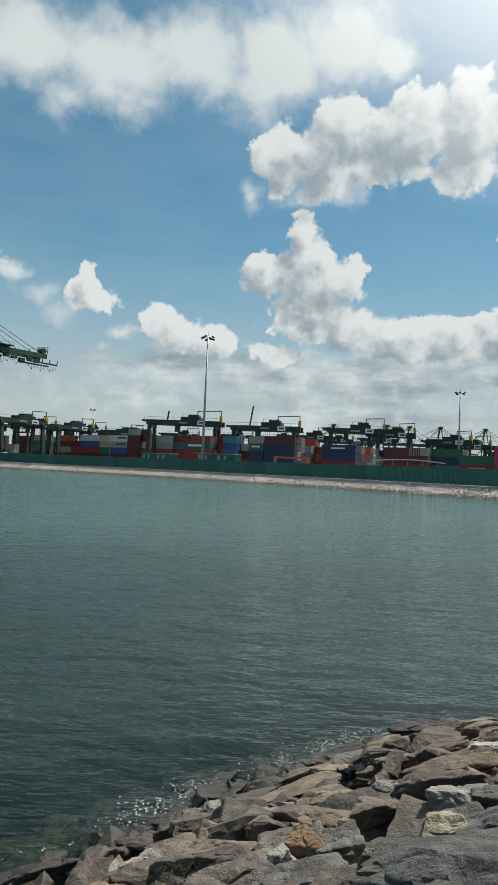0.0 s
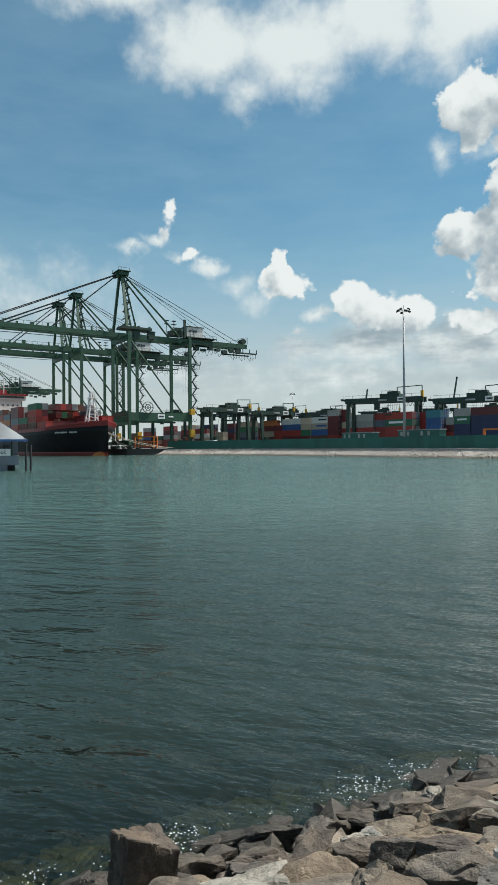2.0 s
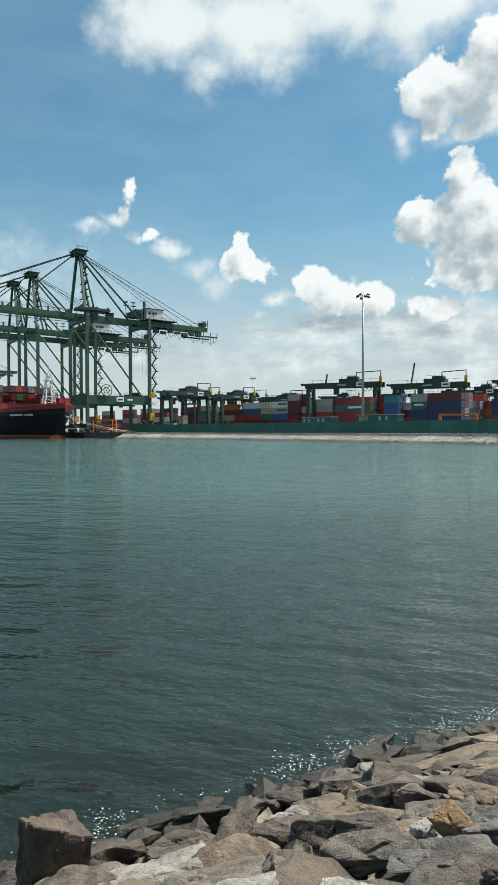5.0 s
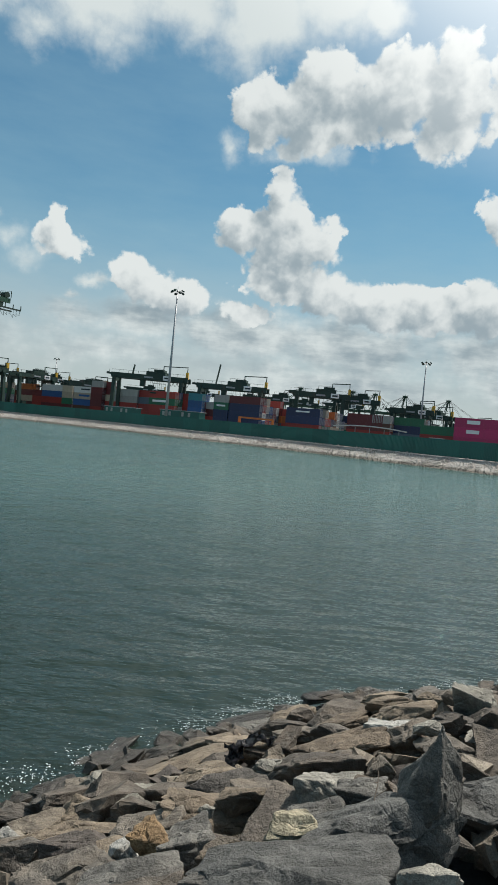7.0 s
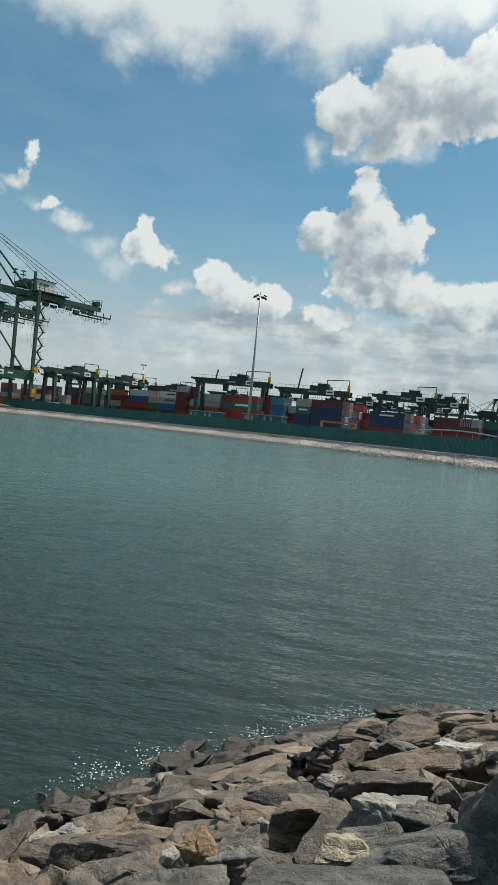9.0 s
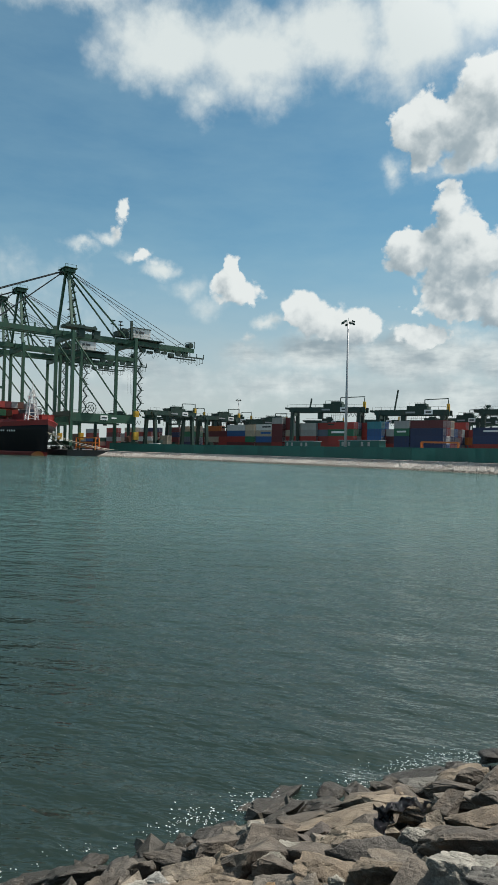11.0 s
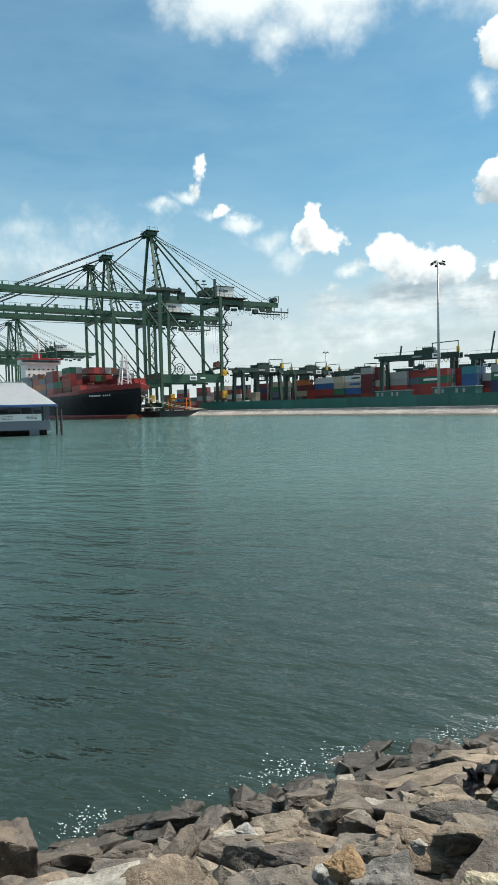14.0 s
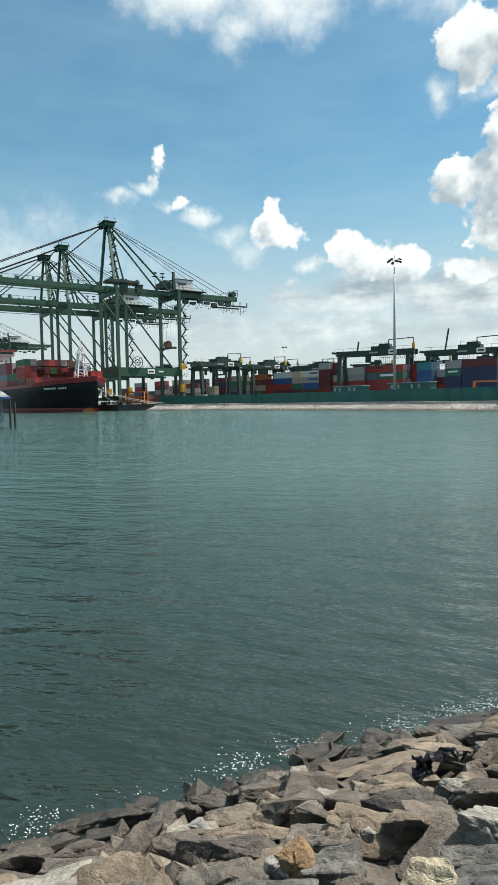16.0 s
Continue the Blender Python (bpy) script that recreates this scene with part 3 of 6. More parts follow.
    if detail:
        bm = bmesh.new()
        end = -gauge - back
        beam(bm, (end - 5, -3.4, girder - 3.2), (end + 10, -3.4, girder - 3.2), 0.5, 0.6)
        beam(bm, (end - 5, 3.4, girder - 3.2), (end + 10, 3.4, girder - 3.2), 0.5, 0.6)
        for k in range(9):
            x = end - 5 + k * 1.87
            beam(bm, (x, 3.4, girder - 3.2), (x, 3.4, girder - 3.2), 0.2)
            if k % 2 == 0:
                beam(bm, (x, 3.4, girder - 3.2), (x, 3.4, girder - 1.2), 0.3)
        for k in range(10):
            x = end - 4.5 + k * 1.5
            beam(bm, (x, 3.4, girder - 3.4), (x, 3.4, girder - 5.4 - 0.7 * (k % 3)), 0.12)
            beam(bm, (x, 3.4, girder - 5.4 - 0.7 * (k % 3)), (x + 1.5, 3.4, girder - 5.2), 0.1)
        for k in range(7):
            x = end + 8 + k * 2.2
            a = Vector((x, -3.0, girder - 1.4))
            for j in range(6):
                u0, u1 = j / 6, (j + 1) / 6
                sag = 2.6 + 0.8 * math.sin(k * 2.1)
                rod(bm, a + Vector((2.2 * u0, 0, -sag * 4 * u0 * (1 - u0))), a + Vector((2.2 * u1, 0, -sag * 4 * u1 * (1 - u1))), 0.09, 4)
        part("cable_festoon", bm, GREEN_DARK, crane)
        bm = bmesh.new()
        for y in (-3.2, 3.2):
            beam(bm, (end, y, girder + 1.2), (end, y, girder + 4.2), 0.25)
            beam(bm, (end + 5, y, girder + 1.2), (end + 5, y, girder + 3.2), 0.18)
            beam(bm, (end + 5, y, girder + 3.2), (end, y, girder + 4.2), 0.15)
        rod(bm, (end + 0.8, -1.6, girder + 2.6), (end + 0.8, 1.6, girder + 2.6), 1.3, 12)
        part("rope_sheave", bm, GREEN_DARK, crane)
        # zigzag stair beside the landside leg
        bm = bmesh.new()
        flights = 11
        for k in range(flights):
            z0, z1 = 15 + (girder - 17) * k / flights, 15 + (girder - 17) * (k + 1) / flights
            a, b = (-gauge - 1.2, -gauge - 3.2) if k % 2 else (-gauge - 3.2, -gauge - 1.2)
            beam(bm, (a, half, z0), (b, half, z1), 0.9, 0.25)
            beam(bm, (a, half + 0.4, z0 + 1.0), (b, half + 0.4, z1 + 1.0), 0.08)
            box(bm, (b - 0.4 if b < a else b + 0.4, half, z1), (1.2, 1.1, 0.15))
            beam(bm, (-gauge - 0.6, half, z1 - 0.5), (-gauge - 3.6, half, z1 + 0.4), 0.16)
        part("stair", bm, GREEN_DARK, crane)
        for z, s in ((15.6, 2.4), (6.4, 3.2)):
            bm = bmesh.new()
            box(bm, (-gauge - 0.4, half + 1.3, z), (2.0, 1.6, s))
            box(bm, (-gauge - 0.4, half + 2.15, z + 0.3), (1.4, 0.06, s * 0.35))
            part("lift_cabin", bm, YELLOW, crane, "yellow lift cabin")
        bm = bmesh.new()
        box(bm, (-gauge * 0.50, half + 0.72, 13.4), (3.2, 0.1, 1.9))
        part("name_board", bm, SIGN, crane, "white name board")
        for x, y, mat in ((0.50, 0.80, INK), (0.66, 0.70, SIGN)):
            bm = bmesh.new()
            box(bm, (-gauge * x, half + y, 13.4), (2.2, 0.06, 0.6))
            part("lettering", bm, mat, crane)
        bm = bmesh.new()
        for k in range(18):
            a0, a1 = k / 18 * math.tau, (k + 1) / 18 * math.tau
            for r in (1.2, 2.3):
                rod(bm, (-gauge * 0.28 + r * math.cos(a0), half + 1.0, 17.0 + r * math.sin(a0)), (-gauge * 0.28 + r * math.cos(a1), half + 1.0, 17.0 + r * math.sin(a1)), 0.16, 5)
            if k % 3 == 0:
                rod(bm, (-gauge * 0.28, half + 1.0, 17.0), (-gauge * 0.28 + 2.3 * math.cos(a0), half + 1.0, 17.0 + 2.3 * math.sin(a0)), 0.09, 4)
        part("cable_reel", bm, GREEN_DARK, crane)
    return crane


def trolley(parent_pose, x, name="crane_trolley", girder=47.0):
    """A trolley with its driver's cab under the boom."""
    car = thing(name, parent_pose @ pose(x, 0, girder - 1.4), "dark trolley with a driver's cab hanging under the boom", "trolley", "crane trolleys")
    bm = bmesh.new()
    box(bm, (0, 0, -0.4), (6.0, 5.6, 0.9))
    for sx in (-2.2, 2.2):
        for sy in (-2.4, 2.4):
            rod(bm, (sx, sy - 0.3, 0.1), (sx, sy + 0.3, 0.1), 0.5, 10)
    part("carriage", bm, GREEN_DARK, car)
    bm = bmesh.new()
    box(bm, (-3.4, 1.0, -2.6), (2.4, 2.2, 2.6))
    box(bm, (-3.4, 1.0, -1.1), (2.8, 2.6, 0.2))
    part("cab", bm, GREEN_DARK, car)
    bm = bmesh.new()
    box(bm, (-3.4, 1.0, -2.9), (2.46, 1.9, 1.3))
    part("cab_window", bm, GLASS, car)
    return car


def crane_pose(x, y):
    turn = math.degrees(math.atan2(BOOM.y, BOOM.x))
    return pose(x, y, GROUND, 0, 0, turn)


FRONT_CRANE = crane_pose(-132.3, 232.0)
sts_crane(FRONT_CRANE)
sts_crane(crane_pose(-132.3 - 39.5, 232.0 + 26.5), label="dark-green ship-to-shore container crane beside the first")
sts_crane(crane_pose(-132.3 - 58.5, 232.0 + 40.0), label="dark-green ship-to-shore container crane, third along the quay")
sts_crane(crane_pose(-132.3 - 212, 232.0 + 160), detail=False, label="distant dark-green quay crane with its boom lowered")
sts_crane(crane_pose(-132.3 - 236, 232.0 + 178), detail=False, label="distant dark-green quay crane with its boom lowered")
for k, d in enumerate((330, 352, 376)):
    sts_crane(crane_pose(-132.3 - d * 0.83, 232.0 + d * 0.58), raised=True, detail=False, house=False, reach=46.0, label="distant dark-green quay crane with its boom raised")
sts_crane(crane_pose(-132.3 - 500, 232.0 + 360), detail=False, label="distant dark-green quay crane with its boom lowered")
sts_crane(crane_pose(-132.3 - 640, 232.0 + 440), detail=False, label="distant dark-green quay crane with its boom lowered")
trolley(FRONT_CRANE @ pose(-41, 27, 0), 49)
trolley(FRONT_CRANE @ pose(-41, 27, 0), 43)

# cranes of the far basin beyond the yard
FAR_STEEL = material("hazy_grey_steel", (0.10, 0.13, 0.13), 0.6, vary=0.3, grain=0.3)
for az, far, turn in ((-7.6, 930, 20), (-12.3, 915, 15), (-14.3, 925, 15), (-16.9, 925, 15), (-20.6, 945, 10)):
    p = bearing(az, far)
    sts_crane(pose(p.x, p.y, GROUND, 0, 0, turn), detail=False, house=False, reach=60, label="distant dark quay crane beyond the container yard")


# ---- containers ----
CONTAINER_COLOURS = {
    "maroon": (0.094, 0.014, 0.016), "red": (0.238, 0.025, 0.018), "blue": (0.018, 0.072, 0.194), "navy": (0.014, 0.025, 0.072), "grey": (0.238, 0.238, 0.223),
    "white": (0.446, 0.446, 0.418), "beige": (0.346, 0.288, 0.209), "green": (0.014, 0.101, 0.050), "teal": (0.022, 0.144, 0.173), "orange": (0.346, 0.094, 0.018),
    "brown": (0.086, 0.032, 0.018), "magenta": (0.360, 0.022, 0.094), "slate": (0.065, 0.094, 0.122),
}
PAINTS = {name: material(name + "_container_paint", tuple(v * 1.3 for v in c), 0.5, vary=0.3, grain=0.9, random_tone=0.35, stain=0.3) for name, c in CONTAINER_COLOURS.items()}
BOXES = {}


def container_mesh(colour, long):
    """A box container: corrugated sides, corner posts, rails and a doored end. x is its length."""
    key = (colour, long)
    if key in BOXES:
        return BOXES[key]
    bm = bmesh.new()
    box(bm, (0, 0, 1.3), (long - 0.16, 2.30, 2.42))
    for x in (-1, 1):
        for y in (-1, 1):
            box(bm, (x * (long / 2 - 0.08), y * 1.14, 1.295), (0.16, 0.16, 2.59))
    for z in (0.08, 2.53):
        for y in (-1, 1):
            box(bm, (0, y * 1.16, z), (long - 0.32, 0.12, 0.14))
        for x in (-1, 1):
            box(bm, (x * (long / 2 - 0.07), 0, z), (0.14, 2.1, 0.16))
    ribs = round(long / 0.55)
    for k in range(ribs):
        x = -long / 2 + (k + 0.5) * long / ribs
        for y in (-1, 1):
            box(bm, (x, y * 1.165, 1.3), (0.2, 0.05, 2.28))
    for y in (-0.85, -0.32, 0.32, 0.85):
        for v in beam(bm, (long / 2 + 0.0, y, 0.2), (long / 2 + 0.0, y, 2.4), 0.10):
            for f in v.link_faces:
                f.material_index = 1
    box(bm, (long / 2 - 0.05, 0, 1.3), (0.06, 0.05, 2.3))
    BOXES[key] = mesh_of("shipping_container", bm, PAINTS[colour])
    BOXES[key].materials.append(GALV)
    return BOXES[key]


ROW = Vector((0.84, -0.5426, 0))           # the way container rows run
DEEP = Vector((0.5426, 0.84, 0))           # across the rows, away from the shore
ROW_TURN = math.degrees(math.atan2(ROW.y, ROW.x))
LABELS = {}


REST = []                                   # deep in the stacks, too many to count


def container(p, level, colour, long=12.19, turn=ROW_TURN, ground=GROUND, keep=True):
    if not keep:
        REST.append((colour, long, pose(p.x, p.y, ground + level * 2.6 + 0.004 * level, 0, 0, turn)))
        return None
    ob = new("shipping_container", container_mesh(colour, long))
    ob.matrix_basis = pose(p.x, p.y, ground + level * 2.6 + 0.004 * level, 0, 0, turn)
    size = "forty-foot" if long > 8 else "twenty-foot"
    tagged(ob, f"{colour} corrugated steel {size} shipping container in a yard stack", "container", "stacked containers")
    return ob


def on_row(az, deep):
    """The place on the row that lies deep metres across, at that azimuth."""
    d = bearing(az, 1.0)
    return d * (deep / d.dot(DEEP))


def column(az, deep, colours, long=12.19, ends=1):
    """A stack whose long side's left edge shows at that azimuth; colours from the ground up; ends: stacks standing behind it."""
    p = on_row(az, deep) + ROW * (long / 2)
    for k in range(ends):
        for level, colour in enumerate(["red"] + colours.split() if k == 0 else shuffled(len(colours.split()) + 1 - rng.choice((0, 0, 1)))):
            container(p + DEEP * (2.44 + 0.12) * k, level, colour, long, keep=k < 2 or ends > 5)


def shuffled(n):
    return [rng.choice(("red", "maroon", "grey", "blue", "white", "brown", "navy", "orange", "green", "red", "beige", "slate")) for _ in range(n)]



def join_rest():
    """The containers deep in the stacks as one mesh."""
    names = sorted({colour for colour, _, _ in REST})
    verts, faces, slots = [], [], []
    for colour, long, m in REST:
        base = len(verts)
        for sx in (-1, 1):
            for sy in (-1, 1):
                for z in (0.0, 2.59):
                    verts.append(m @ Vector((sx * long / 2, sy * 1.22, z)))
        for f in ((0, 1, 3, 2), (4, 6, 7, 5), (0, 4, 5, 1), (2, 3, 7, 6), (1, 5, 7, 3), (0, 2, 6, 4)):
            faces.append([base + i for i in f])
            slots.append(names.index(colour))
    data = bpy.data.meshes.new("stacked_containers")
    data.from_pydata(verts, [], faces)
    for n in names:
        data.materials.append(PAINTS[n])
    data.polygons.foreach_set("material_index", slots)
    tagged(new("stacked_containers", data), "many-coloured shipping containers deep in the yard stacks and holds", "containers", kind="stuff")

# the front stacks, from the far left of the yard to the right
column(27.6, 205, "maroon blue red grey")
column(25.8, 200, "red grey maroon red")
column(24.2, 200, "grey maroon red beige", ends=2)
column(23.0, 196, "maroon white red", ends=2)
column(22.3, 205, "maroon brown maroon navy")
column(20.6, 205, "brown maroon navy maroon")
column(18.9, 198, "navy slate green beige")
column(17.9, 214, "red maroon brown grey")
column(17.0, 198, "maroon beige maroon orange")
column(15.7, 196, "red red maroon", 6.06)
column(14.95, 194, "maroon red blue white", ends=2)
column(13.3, 194, "maroon green beige beige", 6.06)
column(12.3, 194, "brown blue beige white")
column(10.85, 192, "red maroon maroon maroon grey", 6.06, ends=3)
column(10.05, 194, "red red beige maroon maroon", 6.06)
column(8.9, 192, "brown red grey grey", ends=2)
column(6.75, 193, "red red slate red", 6.06)
column(5.75, 191, "red red green red", ends=6)
column(3.4, 196, "maroon red red red", 6.06, ends=3)
column(2.25, 191, "navy blue blue teal", 6.06, ends=3)
column(0.9, 194, "red maroon grey", 6.06, ends=4)
column(-0.1, 190, "navy navy green grey", 6.06, ends=2)
column(-1.5, 190, "navy navy navy maroon", 12.19, ends=8)
column(-5.0, 205, "slate orange maroon", 6.06, ends=3)
column(-5.4, 205, "red orange red", 6.06, ends=2)
column(-6.7, 190, "red navy navy", 12.19, ends=9)
column(-12.2, 200, "red maroon maroon", 12.19, ends=3)
column(-14.4, 200, "red brown grey", 6.06, ends=4)
column(-15.7, 204, "slate navy green", 12.19, ends=3)
column(-18.6, 186, "red green", 12.19, ends=2)
column(-21.4, 180, "magenta magenta magenta", 12.19, ends=2)
column(-23.5, 184, "grey slate grey", 12.19, ends=2)
column(-26.5, 184, "magenta grey red", 12.19, ends=2)
column(22.4, 182, "beige", 12.19)
column(21.0, 182, "beige beige", 6.06)

# deeper rows, seen in the gaps between the front stacks
for az, deep, tall in ((25.5, 214, 4), (24, 220, 4), (16.2, 226, 4), (11.5, 224, 5), (7.5, 226, 4), (4.6, 226, 5), (1.2, 226, 4), (-3.2, 220, 4), (-9.8, 224, 3), (-13.2, 224, 4), (-17.5, 222, 3), (-20.2, 214, 3), (27.0, 214, 4), (28.6, 214, 4)):
    for k in range(2):
        p = on_row(az, deep) + ROW * (12.6 * k)
        for level, colour in enumerate(shuffled(tall - rng.choice((0, 0, 1)))):
            container(p, level, colour, keep=False)

# bars where the container sides carry lettering
def side_lettering(az, deep, level, colour, width, high=0.7, shift=4.0):
    p = on_row(az, deep) + ROW * shift - DEEP * 1.225
    bm = bmesh.new()
    box(bm, (0, 0, 0), (width, 0.03, high))
    solo("lettering_panel", bm, colour, pose(p.x, p.y, GROUND + level * 2.6 + 1.5, 0, 0, ROW_TURN), "plain painted bar of lettering on a container's side", "marking")


side_lettering(5.75, 191, 3, SIGN, 6.5, 0.8, 5.0)
side_lettering(12.3, 194, 4, INK, 5.0, 0.6, 6.5)
side_lettering(12.3, 194, 3, PAINTS["blue"], 6.0, 0.8, 6.0)
side_lettering(-0.1, 190, 3, SIGN, 3.6, 0.6, 3.0)
side_lettering(-6.7, 190, 3, SIGN, 5.0, 0.5, 6.0)
side_lettering(-21.4, 180, 3, SIGN, 3.4, 1.0, 5.0)
side_lettering(-21.4, 180, 2, SIGN, 3.4, 1.0, 5.0)
side_lettering(-18.6, 186, 1, SIGN, 4.4, 0.5, 5.0)


# ---- yard gantry cranes ----
def yard_gantry(left, right, top, frame=True, jib=0.0, label="dark-green rubber-tyred gantry crane over the container stacks"):
    """A rubber-tyred gantry whose girders run from left to right (places on the ground); top: the girders' height."""
    a, b = Vector(left), Vector(right)
    long = (b - a).length
    turn = math.degrees(math.atan2((b - a).y, (b - a).x))
    crane = thing("yard_gantry_crane", pose((a.x + b.x) / 2, (a.y + b.y) / 2, GROUND, 0, 0, turn), label, "crane", "yard gantry cranes")
    h = long / 2
    leg_x = (-h + 3.2, h - 3.2)
    base = 4.2
    for y in (-base, base):
        bm = bmesh.new()
        beam(bm, (-h + 1.8, y * 0.62, top), (h - 0.8, y * 0.62, top), 1.1, 1.9)
        beam(bm, (-h, y * 0.62, top + 0.6), (-h + 2.4, y * 0.62, top + 0.3), 1.0, 0.8)
        part("girder", bm, GREEN_DARK, crane)
        for x in leg_x:
            bm = bmesh.new()
            beam(bm, (x, y, 1.6), (x, y * 0.7, top), 1.3, 1.3)
            part("leg", bm, GREEN_DARK, crane)
    for x in leg_x:
        bm = bmesh.new()
        beam(bm, (x, -base - 1.5, 1.9), (x, base + 1.5, 1.9), 1.0, 1.3)
        part("sill_beam", bm, GREEN_DARK, crane)
        bm = bmesh.new()
        beam(bm, (x, -base, top - 1.6), (x, base, top - 1.6), 0.8, 1.2)
        part("head_beam", bm, GREEN_DARK, crane)
        for y in (-base - 1, -base + 1, base - 1, base + 1):
            bm = bmesh.new()
            rod(bm, (x - 0.35, y, 0.75), (x + 0.35, y, 0.75), 0.75, 14)
            part("wheel", bm, RUBBER, crane)
    bm = bmesh.new()
    box(bm, (leg_x[0] + 1.4, -base, 3.6), (2.0, 3.4, 2.6))
    part("engine_house", bm, WHITE if jib else GREEN_DARK, crane)
    bm = bmesh.new()
    x = h * 0.18
    box(bm, (x, 0, top + 1.6), (7.5, 6.0, 1.5))
    box(bm, (x + 1, 0, top + 2.8), (4.0, 4.0, 1.0))
    for sx in (-3, 0, 3):
        beam(bm, (x + sx, -2.6, top + 2.3), (x + sx, -2.6, top + 3.5), 0.1)
    beam(bm, (x - 3, -2.6, top + 3.5), (x + 3, -2.6, top + 3.5), 0.08)
    for k in range(-4, 5):
        beam(bm, (k * h / 4.3, -base * 0.62 - 0.7, top + 0.9), (k * h / 4.3, -base * 0.62 - 0.7, top + 2.0), 0.08)
    beam(bm, (-h + 2, -base * 0.62 - 0.7, top + 2.0), (h - 2, -base * 0.62 - 0.7, top + 2.0), 0.08)
    part("trolley", bm, GREEN_DARK, crane)
    bm = bmesh.new()
    box(bm, (x - 5.2, -1.5, top - 2.4), (1.8, 1.8, 2.4))
    part("cab", bm, GREEN_DARK, crane)
    bm = bmesh.new()
    for k in range(4):
        for y in (-1, 1):
            rod(bm, (x - 2 + k * 1.3, y * 1.5, top), (x - 2.6 + k * 1.7, y * 1.0, 12.4), 0.05, 4)
    box(bm, (x, 0, 12.2), (2.4, 9.0, 0.5))
    part("spreader", bm, GREEN_DARK, crane)
    bm = bmesh.new()
    box(bm, (h * 0.46, -base * 0.62 - 0.62, top + 0.1), (3.0, 0.1, 1.7))
    part("name_board", bm, SIGN, crane, "white name board")
    bm = bmesh.new()
    box(bm, (h * 0.46, -base * 0.62 - 0.70, top + 0.1), (2.0, 0.06, 0.6))
    part("lettering", bm, INK, crane)
    bm = bmesh.new()
    box(bm, (h * 0.02, -base * 0.62 - 0.60, top), (3.4, 0.08, 0.6))
    part("lettering", bm, GALV, crane)
    if frame:
        bm = bmesh.new()
        for px in (h * 0.36, h - 1.2):
            beam(bm, (px, -base * 0.62, top + 0.6), (px, -base * 0.62, top + 4.6), 0.28)
        beam(bm, (h * 0.36, -base * 0.62, top + 4.6), (h - 1.0, -base * 0.62, top + 4.9), 0.3)
        part("hoist_frame", bm, GREEN_DARK, crane)
        bm = bmesh.new()
        box(bm, (h - 1.2, -base * 0.62, top + 1.7), (1.0, 1.0, 2.6))
        part("hoist_block", bm, YELLOW, crane, "yellow hoist block")
    for k in range(5):
        bm = bmesh.new()
        x0 = h * 0.52 + k * 1.5
        for j in range(6):
            u0, u1 = j / 6, (j + 1) / 6
            rod(bm, (x0 + 1.5 * u0, -base * 0.62, top - 1 - 6.4 * u0 * (1 - u0)), (x0 + 1.5 * u1, -base * 0.62, top - 1 - 6.4 * u1 * (1 - u1)), 0.09, 4)
        part("cable_loop", bm, GREEN_DARK, crane)
    if jib:
        bm = bmesh.new()
        for y in (-0.5, 0.5):
            beam(bm, (-h * 0.42, y - 1, top), (-h * 0.42 + jib * 0.16, y - 1, top + jib), 0.28)
        for k in range(5):
            u = (k + 1) / 5
            beam(bm, (-h * 0.42 + jib * 0.16 * u, -1.5, top + jib * u), (-h * 0.42 + jib * 0.16 * u, -0.5, top + jib * u), 0.22)
        part("lattice_jib", bm, GREEN_DARK, crane, "upright lattice jib")
    return crane


yard_gantry(bearing(9.6, 252), bearing(2.3, 243), 18.0, jib=4.5)
yard_gantry(bearing(2.0, 243), bearing(-4.9, 236), 16.8, jib=8.5)
yard_gantry(bearing(-6.6, 240), bearing(-12.3, 240), 17.2)
yard_gantry(bearing(-10.2, 264), bearing(-15.0, 262), 17.6)
yard_gantry(bearing(-15.4, 272), bearing(-19.8, 268), 15.6)
yard_gantry(bearing(22.6, 268), bearing(18.2, 283), 16.6)
yard_gantry(bearing(17.9, 292), bearing(14.2, 306), 16.4)
yard_gantry(bearing(13.6, 308), bearing(9.7, 316), 15.6)
yard_gantry(bearing(27.5, 300), bearing(23.4, 300), 15.0, frame=False)
yard_gantry(bearing(21.0, 326), bearing(17.2, 332), 18.2)
yard_gantry(bearing(16.4, 345), bearing(12.9, 350), 18.0)
yard_gantry(bearing(12.2, 356), bearing(8.8, 358), 18.0, frame=False)
yard_gantry(bearing(-3.6, 300), bearing(-7.6, 296), 17.4)
yard_gantry(bearing(-17.0, 300), bearing(-21.4, 292), 15.4)
for az, far in ((11.0, 420), (6.4, 420), (1.5, 400), (-2.6, 400), (-7.6, 400), (16.5, 430), (21, 430), (-11.6, 380), (-17.6, 370), (-22.5, 330), (-25.5, 330)):
    yard_gantry(bearing(az + 1.9, far), bearing(az - 1.9, far), 22.0 if far > 350 else 14.0, label="dark-green gantry crane deep in the container yard")


